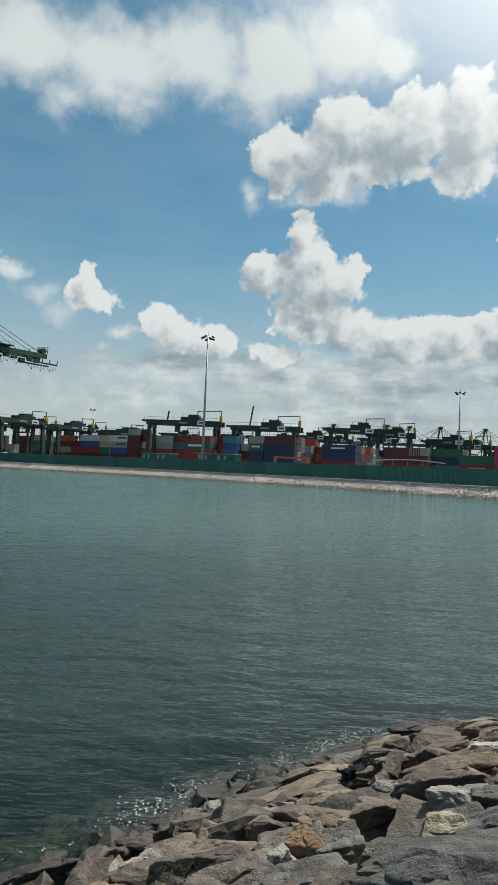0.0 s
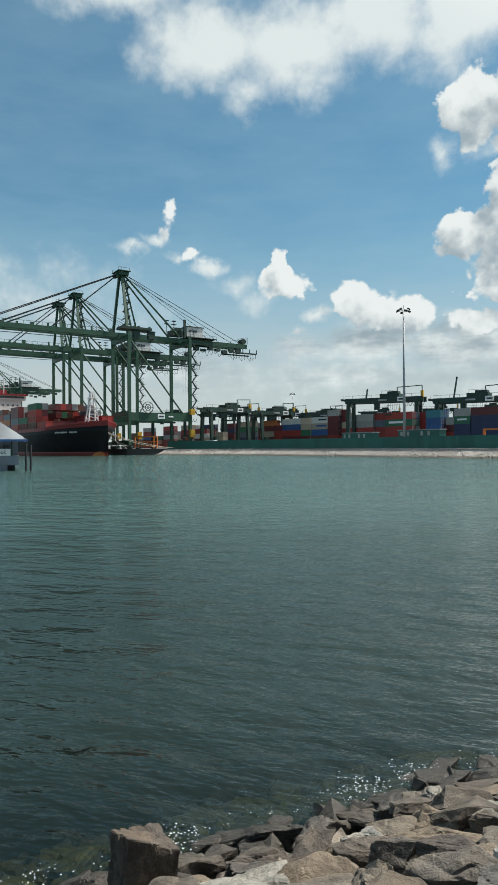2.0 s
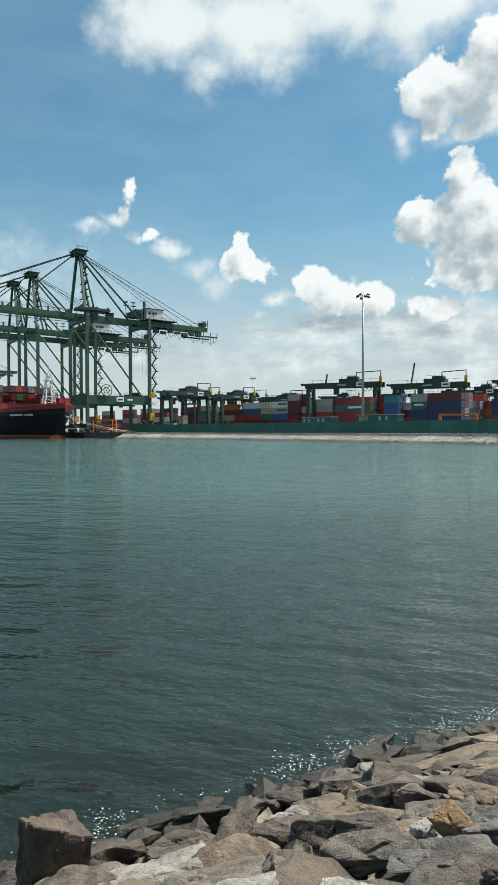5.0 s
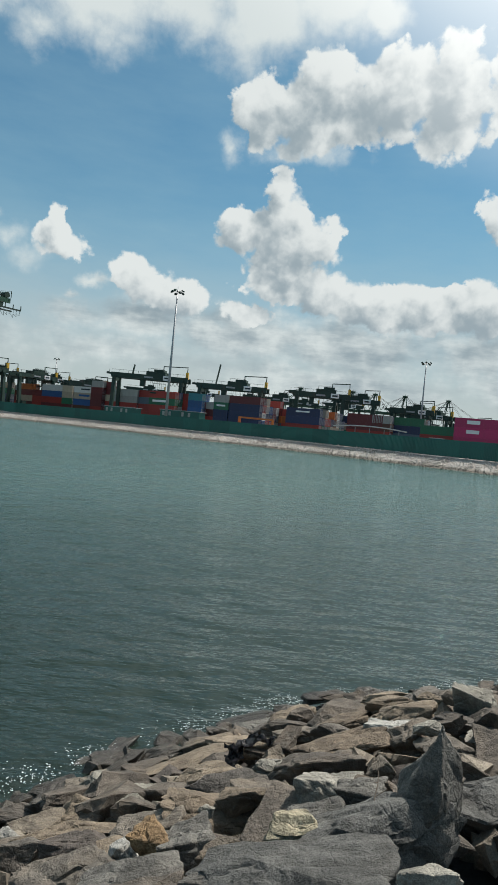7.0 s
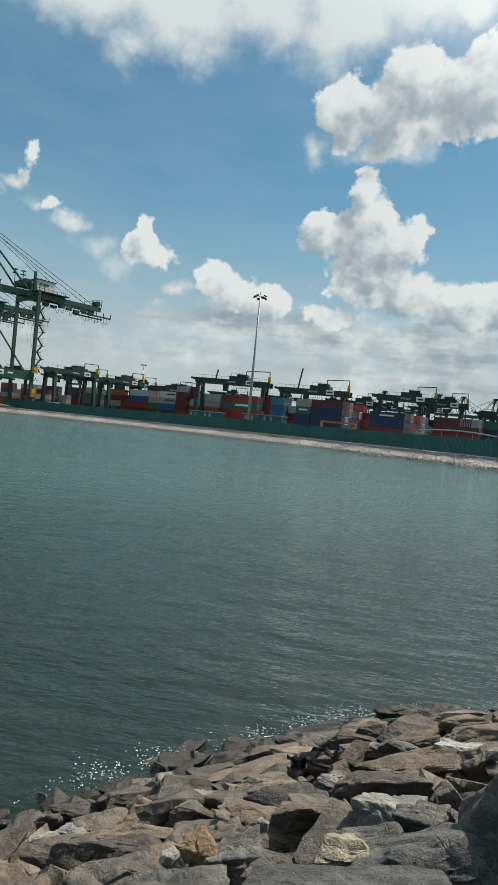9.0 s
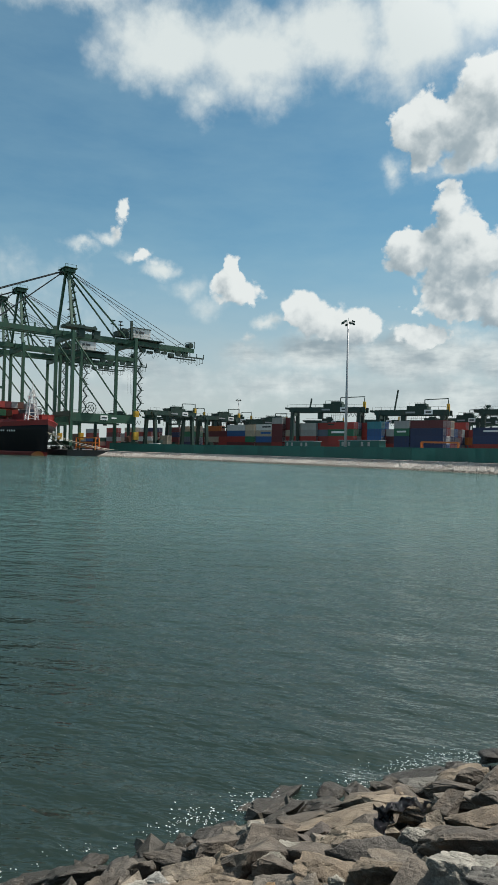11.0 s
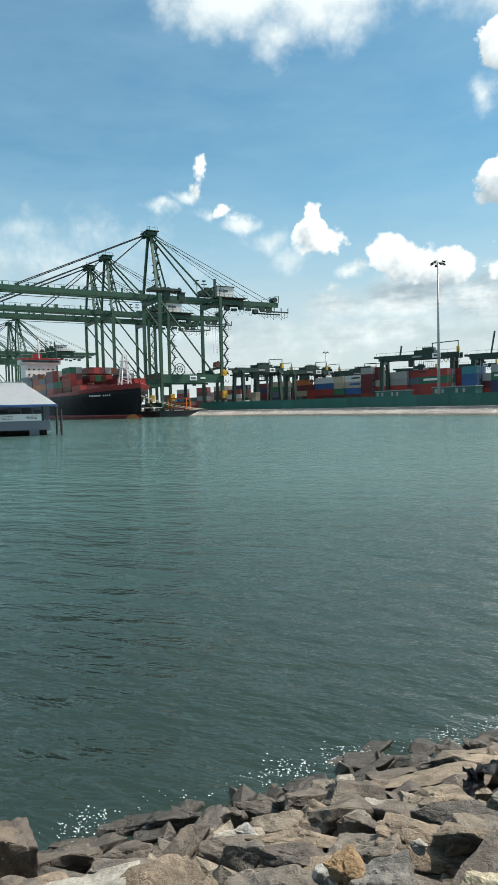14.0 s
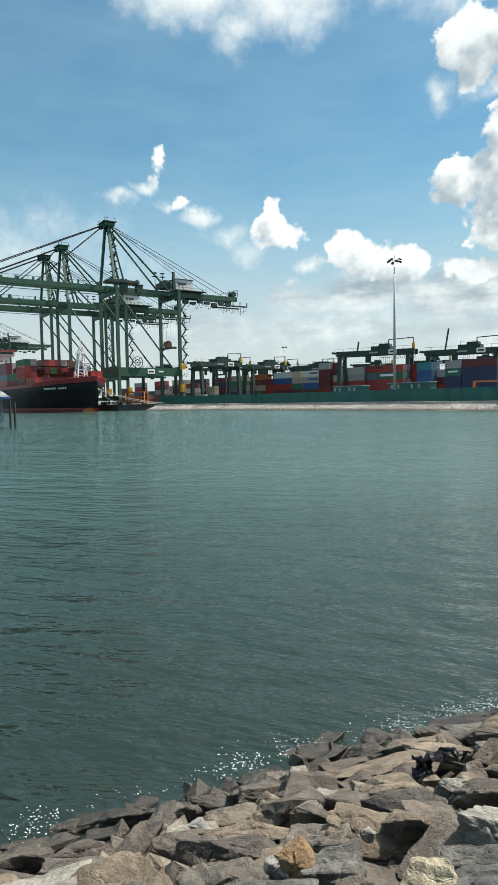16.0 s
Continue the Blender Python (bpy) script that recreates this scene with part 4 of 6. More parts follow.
# ---- light masts ----
def light_mast(place, top, label):
    mast = thing("light_mast", pose(place.x, place.y, GROUND), label, "light mast", "light masts")
    high = top - GROUND
    bm = bmesh.new()
    made = bmesh.ops.create_cone(bm, cap_ends=True, segments=14, radius1=0.46, radius2=0.19, depth=high)["verts"]
    bmesh.ops.translate(bm, verts=made, vec=(0, 0, high / 2))
    part("pole", bm, GALV, mast, smooth=True)
    bm = bmesh.new()
    box(bm, (0, 0, 0.35), (1.4, 1.4, 0.7))
    part("base", bm, CONCRETE, mast)
    bm = bmesh.new()
    for k in range(12):
        a0, a1 = k / 12 * math.tau, (k + 1) / 12 * math.tau
        rod(bm, (1.3 * math.cos(a0), 1.3 * math.sin(a0), high - 0.5), (1.3 * math.cos(a1), 1.3 * math.sin(a1), high - 0.5), 0.07, 4)
    for k in range(4):
        a = k / 4 * math.tau
        rod(bm, (0, 0, high - 0.5), (1.3 * math.cos(a), 1.3 * math.sin(a), high - 0.5), 0.07, 4)
    rod(bm, (0, 0, high), (0, 0, high + 1.0), 0.06, 5)
    part("head_ring", bm, GALV, mast)
    for k in range(8):
        a = (k + 0.5) / 8 * math.tau
        bm = bmesh.new()
        box(bm, (1.65 * math.cos(a), 1.65 * math.sin(a), high - 0.75 + 0.5 * (k % 2)), (0.75, 0.6, 0.4), Euler((0, 0.5, a)).to_matrix())
        part("floodlight", bm, GREEN_DARK, mast)
    return mast


light_mast(bearing(4.25, 182), 41.6, "tall grey steel light mast with a ring of floodlights")
light_mast(bearing(-18.45, 252), 36.8, "tall grey steel light mast deeper in the yard")
light_mast(bearing(14.2, 430), 39.0, "far grey light mast above the yard cranes")


# ---- sheds and vehicles behind the hoarding ----
def green_cabin(az0, az1, far, high):
    a, b = bearing(az0, far), bearing(az1, far * 0.955)
    long = (b - a).length
    turn = math.degrees(math.atan2((b - a).y, (b - a).x))
    hut = thing("site_cabin", pose((a.x + b.x) / 2, (a.y + b.y) / 2, GROUND, 0, 0, turn), "dark-green flat-roofed site cabin with pale windows behind the hoarding", "cabin", "site cabins")
    bm = bmesh.new()
    box(bm, (0, 0, high / 2), (long, 3.0, high))
    part("wall", bm, FENCE, hut)
    bm = bmesh.new()
    box(bm, (0, 0, high + 0.1), (long + 0.5, 3.5, 0.2))
    part("roof", bm, GALV, hut)
    n = max(3, round(long / 2.2))
    for k in range(n):
        if k % 3 == 2:
            continue
        bm = bmesh.new()
        box(bm, (-long / 2 + (k + 0.5) * long / n, -1.52, high - 0.95), (0.8, 0.06, 1.2))
        part("window", bm, PAINTS["grey"], hut, "pale blind window")


green_cabin(9.4, 6.8, 202, 4.6)
green_cabin(4.5, 1.0, 190, 5.0)


def canopy(az0, az1, far):
    a, b = bearing(az0, far), bearing(az1, far)
    long = (b - a).length
    turn = math.degrees(math.atan2((b - a).y, (b - a).x))
    roof = thing("bicycle_shelter", pose((a.x + b.x) / 2, (a.y + b.y) / 2, GROUND, 0, 0, turn), "long white curved shelter roof on thin posts", "shelter")
    bm = bmesh.new()
    n = 14
    for k in range(n):
        u0, u1 = k / n, (k + 1) / n
        z0, z1 = (4.2 + 0.55 * (1 - (2 * u - 1) ** 2) for u in (u0, u1))
        beam(bm, (-long / 2 + long * u0, 0, z0), (-long / 2 + long * u1, 0, z1), 4.2, 0.16)
    part("roof", bm, WHITE, roof)
    for k in range(5):
        bm = bmesh.new()
        x = -long / 2 + long * (k + 0.5) / 5
        rod(bm, (x, 0, 0), (x, 0, 4.3), 0.09, 8)
        part("post", bm, GALV, roof)


canopy(-11.0, -17.4, 146)


def truck(az, far, turn, colour, label):
    p = bearing(az, far)
    car = thing("truck", pose(p.x, p.y, GROUND, 0, 0, turn), label, "truck")
    bm = bmesh.new()
    box(bm, (0.5, 0, 2.2), (4.6, 2.3, 2.2))
    bmesh.ops.bevel(bm, geom=bm.edges[:], offset=0.18, segments=2, affect="EDGES")
    part("cargo_box", bm, colour, car)
    bm = bmesh.new()
    box(bm, (-2.9, 0, 1.7), (1.9, 2.2, 2.0))
    bmesh.ops.bevel(bm, geom=bm.edges[:], offset=0.25, segments=3, affect="EDGES")
    part("cab", bm, colour, car)
    bm = bmesh.new()
    box(bm, (-3.5, 0, 2.2), (0.75, 1.9, 0.7))
    part("windscreen", bm, GLASS, car)
    bm = bmesh.new()
    box(bm, (-0.4, 0, 0.8), (6.4, 1.6, 0.35))
    part("chassis", bm, RUBBER, car)
    for x in (-2.8, 1.6):
        for y in (-1.0, 1.0):
            bm = bmesh.new()
            rod(bm, (x, y - 0.15, 0.5), (x, y + 0.15, 0.5), 0.5, 14)
            part("wheel", bm, RUBBER, car)


truck(21.5, 246, 160, WHITE, "white box truck parked behind the hoarding")


def reach_stacker(az, far):
    p = bearing(az, far)
    car = thing("yard_vehicle", pose(p.x, p.y, GROUND, 0, 0, ROW_TURN + 20), "orange steel spreader frame on a yard vehicle", "yard vehicle")
    bm = bmesh.new()
    for x in (-5, 5):
        for y in (-1.1, 1.1):
            beam(bm, (x, y, 0.3), (x, y, 5.0), 0.35)
    for z in (1.2, 3.0, 5.0):
        for y in (-1.1, 1.1):
            beam(bm, (-5, y, z), (5, y, z), 0.3, 0.45)
    for k in range(6):
        beam(bm, (-5 + k * 2, -1.1, 1.2), (-4 + k * 2 if k < 5 else 5, -1.1, 3.0), 0.18)
    part("frame", bm, ORANGE, car)
    for x in (-4, 4):
        for y in (-0.9, 0.9):
            bm = bmesh.new()
            rod(bm, (x, y - 0.2, 0.45), (x, y + 0.2, 0.45), 0.45, 12)
            part("wheel", bm, RUBBER, car)


reach_stacker(-3.9, 186)
reach_stacker(27.5, 262)


# ---- the moored ship ----
def ship():
    """Hull lofted along its length; x from the bow aft, y across, z up from the water."""
    bow = Vector((-119.5, 200.2, 0))
    turn = math.degrees(math.atan2(QUAY.y, QUAY.x))
    boat = thing("container_ship", pose(bow.x, bow.y, 0, 0, 0, turn), "black-hulled container ship with red deck moored at the quay", "ship")
    length, half = 195.0, 14.5

    def width(x, z):
        """Half breadth at x aft of the bow tip, at height z."""
        rake = 7.5 * (1 - min(z, 11) / 11) if z >= 0 else 7.5 + z * -0.3
        u = max(0.0, x - rake) / (36 + 26 * (1 - max(0, min(z, 11)) / 11))
        full = half * (1 - (1 - min(1, u)) ** 2.1)
        if x > length - 30:
            full *= 1 - 0.35 * ((x - length + 30) / 30) ** 2 * (1 - max(0, z) / 14)
        return full

    def loft(z0, z1, mat, name, label):
        zs = [z0 + (z1 - z0) * k / 6 for k in range(7)]
        xs = [0, 0.4, 1, 2, 3.5, 5, 7, 9, 12, 16, 20, 26, 34, 44, 60, 90, 130, 165, 180, 190, 195]
        rows = []
        for x in xs:
            sheer = 0.0 if x > 34 else (34 - x) / 34 * 2.2
            up = [z if z < 6 else z + sheer * (z - 6) / 5 for z in zs]
            rows.append([(x, -width(x, z), h) for z, h in zip(zs, up)] + [(x, width(x, z), h) for z, h in reversed(list(zip(zs, up)))])
        data = grid_mesh(name, rows, mat)
        ob = new(name, data)
        ob.parent = boat
        tagged(ob, label)

    hull_paint = material("black_hull_paint", (0.005, 0.005, 0.006), 0.6, vary=0.4, grain=0.15, stain=0.15, specular=0.2)
    boot = material("red_boot_topping", (0.22, 0.035, 0.025), 0.6, vary=0.5, grain=0.4, stain=0.3)
    red = material("red_deck_paint", (0.20, 0.015, 0.016), 0.5, vary=0.35, grain=0.5, stain=0.2)
    loft(1.5, 9.6, hull_paint, "hull", "black painted hull")
    loft(-2.5, 1.5, boot, "boot_topping", "dull red boot topping at the waterline")
    loft(9.6, 10.9, red, "bulwark", "red bulwark round the bow")
    bm = bmesh.new()
    made = bmesh.ops.create_uvsphere(bm, u_segments=16, v_segments=10, radius=1)["verts"]
    bmesh.ops.transform(bm, matrix=Matrix.Translation((8.5, 0, -0.3)) @ Matrix.Diagonal((6.0, 2.0, 2.0, 1)), verts=made)
    part("bulb", bm, ORANGE, boat, "orange bulbous bow", smooth=True)
    rows = [[(x, -width(x, 9) * 0.97, 10.0), (x, width(x, 9) * 0.97, 10.0)] for x in (3, 8, 16, 26, 40, 60, 120, 180, 194)]
    deck = new("deck", grid_mesh("deck", rows, red))
    deck.parent = boat
    bm = bmesh.new()
    for z, r in ((13.0, 0), (0, 0)):
        pass
    for y in (-1, 1):
        beam(bm, (14, y * 2.4, 10), (15, y * 0.5, 24.5), 0.4)
        beam(bm, (18, y * 2.4, 10), (16, y * 0.5, 24.5), 0.4)
    for k in range(6):
        z = 11.5 + k * 2.2
        w = 2.4 - k * 0.32
        beam(bm, (14.4, -w, z), (14.4, w, z + 1.6 * (k % 2)), 0.22)
        beam(bm, (17.2, -w, z), (17.2, w, z), 0.22)
        for y in (-w, w):
            beam(bm, (14.4, y, z), (17.2, y, z + 1.2), 0.16)
    box(bm, (15.5, 0, 22.0), (2.2, 3.4, 0.3))
    rod(bm, (15.5, 0, 24), (15.5, 0, 27.5), 0.15, 6)
    part("foremast", bm, WHITE, boat, "white lattice foremast")
    bm = bmesh.new()
    for x, y, s in ((8, -2, 1.4), (9, 3, 1.6), (12, -4, 1.8), (20, 0, 2.0), (6, 0, 1.0), (22, 6, 1.5), (22, -7, 1.5)):
        box(bm, (x, y, 10 + s / 2), (s * 1.4, s, s))
    part("deck_gear", bm, red, boat)
    bm = bmesh.new()
    for k in range(24):
        x = 30 + k * 6.6
        for y in (-1, 1):
            beam(bm, (x, y * 13.8, 9.8), (x, y * 13.8, 11.6), 0.2)
    part("stanchion", bm, red, boat)
    # bars of the name at the bow
    for y in (-1, 1):
        for k in range(12):
            if k == 4:
                continue
            x = 13.0 + k * 0.95
            bm = bmesh.new()
            box(bm, (x, y * (width(x, 8.8) + 0.1), 8.9), (0.6, 0.3, 0.6))
            part("name_bar", bm, WHITE, boat, "pale painted bar in place of a letter")
    # bridge
    bm = bmesh.new()
    box(bm, (152, 0, 20), (12, 17, 20))
    box(bm, (150, 0, 31.2), (9, 22, 2.6))
    bridge = part("bridge", bm, WHITE, boat, "white bridge superstructure")
    bm = bmesh.new()
    box(bm, (150, 0, 32.8), (10, 23, 0.9))
    box(bm, (156, 0, 34), (5, 5, 4))
    part("funnel", bm, red, bridge, "red funnel and bridge roof")
    bm = bmesh.new()
    box(bm, (145.4, 0, 31.5), (0.2, 20, 1.2))
    part("bridge_window", bm, GLASS, bridge, "dark band of bridge windows")
    for z in (24, 27):
        for k in range(6):
            bm = bmesh.new()
            box(bm, (145.95, -6.5 + k * 2.6, z), (0.12, 0.9, 0.8))
            part("porthole", bm, GLASS, bridge)
    bm = bmesh.new()
    rod(bm, (150, 0, 33), (150, 0, 44), 0.35, 8)
    for z, w in ((37, 4), (39, 3), (41, 2)):
        beam(bm, (150, -w, z), (150, w, z), 0.2)
    part("radar_mast", bm, WHITE, bridge)
    # deck cargo
    pick = random.Random(8)
    for bay, x in enumerate((34, 47.5, 61, 74.5, 88, 101.5, 115, 128.5)):
        for row in range(-5, 6):
            tall = 2 if bay < 1 else 3 + (bay % 2)
            for level in range(tall - (pick.random() < 0.25)):
                place = bow + QUAY * x + Vector((QUAY.y, -QUAY.x, 0)) * row * 2.5
                colour = pick.choice(("maroon", "red", "maroon")) if bay == 0 else pick.choice(("maroon", "red", "maroon", "slate", "brown", "grey", "green", "red", "orange"))
                if abs(row) < 4 and level < tall - 1 and bay not in (0,):
                    continue
                if bay > 2 or (abs(row) < 4 and bay != 0):
                    container(place, level, colour, turn=turn, ground=10.9, keep=False)
                    continue
                ob = new("shipping_container", container_mesh(colour, 12.19))
                ob.matrix_basis = pose(place.x, place.y, 10.9 + level * 2.6, 0, 0, turn)
                tagged(ob, f"{colour} corrugated forty-foot shipping container loaded on the ship's deck", "container", "deck cargo")
    # mooring lines from the bow to the quay
    for k, (x, y, q) in enumerate(((4, -1, -6), (5, 1, 2), (8, -2, -14), (10, -3, 10), (6, 0, -22))):
        a = bow + QUAY * x + Vector((QUAY.y, -QUAY.x, 0)) * y + Vector((0, 0, 10.4))
        b = Vector((-126, 229, 2.6)) - QUAY * q
        bm = bmesh.new()
        last = a
        for j in range(1, 9):
            u = j / 8
            p = a.lerp(b, u) - Vector((0, 0, 5.0 * u * (1 - u)))
            rod(bm, last, p, 0.07, 5)
            last = p
        solo("mooring_line", bm, CABLE, Matrix(), "dark mooring line from the bow down to the quay", "rope", "mooring lines")


ship()
join_rest()


# ---- the shed on piles ----
def pile_shed():
    """A long hip-roofed jetty shed. x along its front, y away from the camera, z up from the water."""
    roof_mat = material("pale_corrugated_roofing", (0.40, 0.43, 0.45), 0.55, metal=0.0, vary=0.2, grain=0.7, stain=0.12)
    long, deep = 46.0, 11.0
    corner = bearing(38.3, 93.5)
    turn = math.degrees(math.atan2(0.635, 0.772))
    shed = thing("jetty_shed", pose(corner.x, corner.y, 0, 0, 0, turn), "long jetty shed on piles with a pale corrugated hip roof", "shed")
    eave, ridge = 4.35, 7.75
    bm = bmesh.new()
    a = [(-long, -0.9, eave), (1.0, -0.9, eave), (1.0, deep + 0.9, eave), (-long, deep + 0.9, eave), (-long, deep / 2, ridge), (-3.6, deep / 2, ridge)]
    v = [bm.verts.new(p) for p in a]
    for f in ((0, 1, 5, 4), (1, 2, 5), (2, 3, 4, 5)):
        bm.faces.new([v[i] for i in f])
    bmesh.ops.solidify(bm, geom=bm.faces[:], thickness=0.08)
    roof = part("roof", bm, roof_mat, shed)
    bm = bmesh.new()
    slope = Vector((0, deep / 2 + 0.9, ridge - eave))
    for k in range(185):
        x = -long + 0.4 + k * 0.25
        cut = 1.0 if x < -3.6 else max(0.02, (1.0 - x) / 4.6)
        p = Vector((x, -0.9, eave + 0.05))
        beam(bm, p, p + slope * cut, 0.07, 0.035)
    part("roof_rib", bm, roof_mat, roof)
    bm = bmesh.new()
    beam(bm, (-long, -0.95, eave - 0.1), (1.05, -0.95, eave - 0.1), 0.1, 0.3)
    beam(bm, (1.05, -0.95, eave - 0.1), (1.05, deep + 0.95, eave - 0.1), 0.1, 0.3)
    part("gutter", bm, PAINTS["blue"], shed, "dark blue gutter")
    bm = bmesh.new()
    beam(bm, (-long, deep / 2, ridge + 0.06), (-3.6, deep / 2, ridge + 0.06), 0.5, 0.12)
    part("ridge_cap", bm, roof_mat, roof)
    bm = bmesh.new()
    box(bm, (-long / 2, deep / 2, 1.45), (long, deep, 1.3))
    part("deck_slab", bm, CONCRETE_GREY, shed, "blue-grey painted concrete deck edge")
    bm = bmesh.new()
    box(bm, (-long / 2, deep - 1.5, 3.2), (long, 0.2, 2.2))
    part("back_wall", bm, CONCRETE_GREY, shed)
    dark = material("dark_stored_goods", (0.05, 0.06, 0.07), 0.7, vary=0.6, grain=1.0)
    pick = random.Random(3)
    for k in range(26):
        tall = 1.3 + pick.random()
        bm = bmesh.new()
        box(bm, (0, 0, tall / 2), (1.0 + pick.random() * 0.6, 1.0, tall))
        for z in (0.15, tall - 0.15):
            box(bm, (0, -0.52, z), (1.0, 0.05, 0.12))
        solo("storage_crate", bm, dark, shed.matrix_basis @ pose(-1.5 - k * 1.7, 4 + pick.random() * 3, 2.1), "dark stored crate under the jetty shed's roof", "crate", "crates in the shed")
    # added black panel, stands in for the shade below the deck
    bm = bmesh.new()
    box(bm, (-long / 2, 4.5, 0.0), (long - 1, 0.3, 2.2))
    part("underdeck_shade", bm, RUBBER, shed, "added black panel for the shade under the deck")
    bm = bmesh.new()
    box(bm, (0, 0, 0), (0.26, 0.06, 0.07))
    slot = mesh_of("slot", bm, GLASS)
    for k in range(8):
        x = -1.0 - k * 5.8
        bm = bmesh.new()
        box(bm, (x, 0.1, 3.2), (0.22, 0.22, 2.3))
        part("column", bm, GREEN_DARK, shed)
        bm = bmesh.new()
        box(bm, (x - 1.2, 0.9, -0.9), (1.3, 1.3, 3.6))
        part("pile", bm, CONCRETE_GREY, shed)
        bm = bmesh.new()
        box(bm, (x - 2.9, 0.02, 2.6), (5.5, 0.12, 0.95))
        panel = part("parapet_panel", bm, WHITE, shed, "white pierced parapet panel")
        for i in range(2):
            for j in range(4):
                for s in range(3):
                    ob = new("slot", slot)
                    ob.parent = panel
                    ob.matrix_basis = pose(x - 0.9 - i * 3.2 - j * 0.36 - (s % 2) * 0.15, -0.05, 2.78 - s * 0.18)
    for k, x in enumerate((0.9, 1.5)):
        bm = bmesh.new()
        rod(bm, (x, 0.2 - k * 0.8, -4), (x, 0.2 - k * 0.8, 4.0 - k * 0.4), 0.16, 8)
        part("fender_pile", bm, RUBBER, shed)
    bm = bmesh.new()
    box(bm, (-17.2, 0.5, 0.2), (9.6, 0.3, 1.2))
    part("skirt_wall", bm, CONCRETE, shed, "pale concrete skirt wall under the deck edge")
    bm = bmesh.new()
    box(bm, (-36.0, 0.5, 0.2), (16.0, 0.3, 1.2))
    part("skirt_wall", bm, CONCRETE, shed, "pale concrete skirt wall under the deck edge")


pile_shed()


# ---- mooring lines from the ship's bow ----
def mooring_line(a, b, sag):
    bm = bmesh.new()
    a, b = Vector(a), Vector(b)
    last = a
    for k in range(1, 9):
        u = k / 8
        p = a.lerp(b, u) - Vector((0, 0, sag * 4 * u * (1 - u)))
        rod(bm, last, p, 0.09, 5)
        last = p
    solo("mooring_line", bm, ROPE, Matrix(), "pale mooring rope from the ship's bow to the quay", "rope", "mooring lines")


ROPE = material("mooring_rope", (0.30, 0.27, 0.22), 0.9, vary=0.3, grain=3.0)
for end, rise in (((-108.5, 235.8, 2.45), 8.6), ((-106.0, 235.2, 2.45), 8.4), ((-111.5, 236.4, 2.45), 8.2), ((-127.0, 229.6, 2.45), 8.6)):
    mooring_line((-120.6, 201.6, rise), end, 1.1)
# ---- the near revetment ----
ALONG, OUT = Vector((0.871, 0.491, 0)), Vector((-0.491, 0.871, 0))     # along the shore, out to sea


def waterline(l):
    """How far out the water's edge lies, l metres along the shore."""
    return 5.95 - 0.085 * max(0.0, 5.2 - l) ** 1.5 - 0.15 * max(0.0, l - 5.2) ** 1.2


def bank(l, s):
    """Height of the bank's core l metres along and s metres out."""
    z = (waterline(l) - 0.08 - s) / 2.3
    return z if z < 1.4 else 1.4 + (z - 1.4) * 0.25


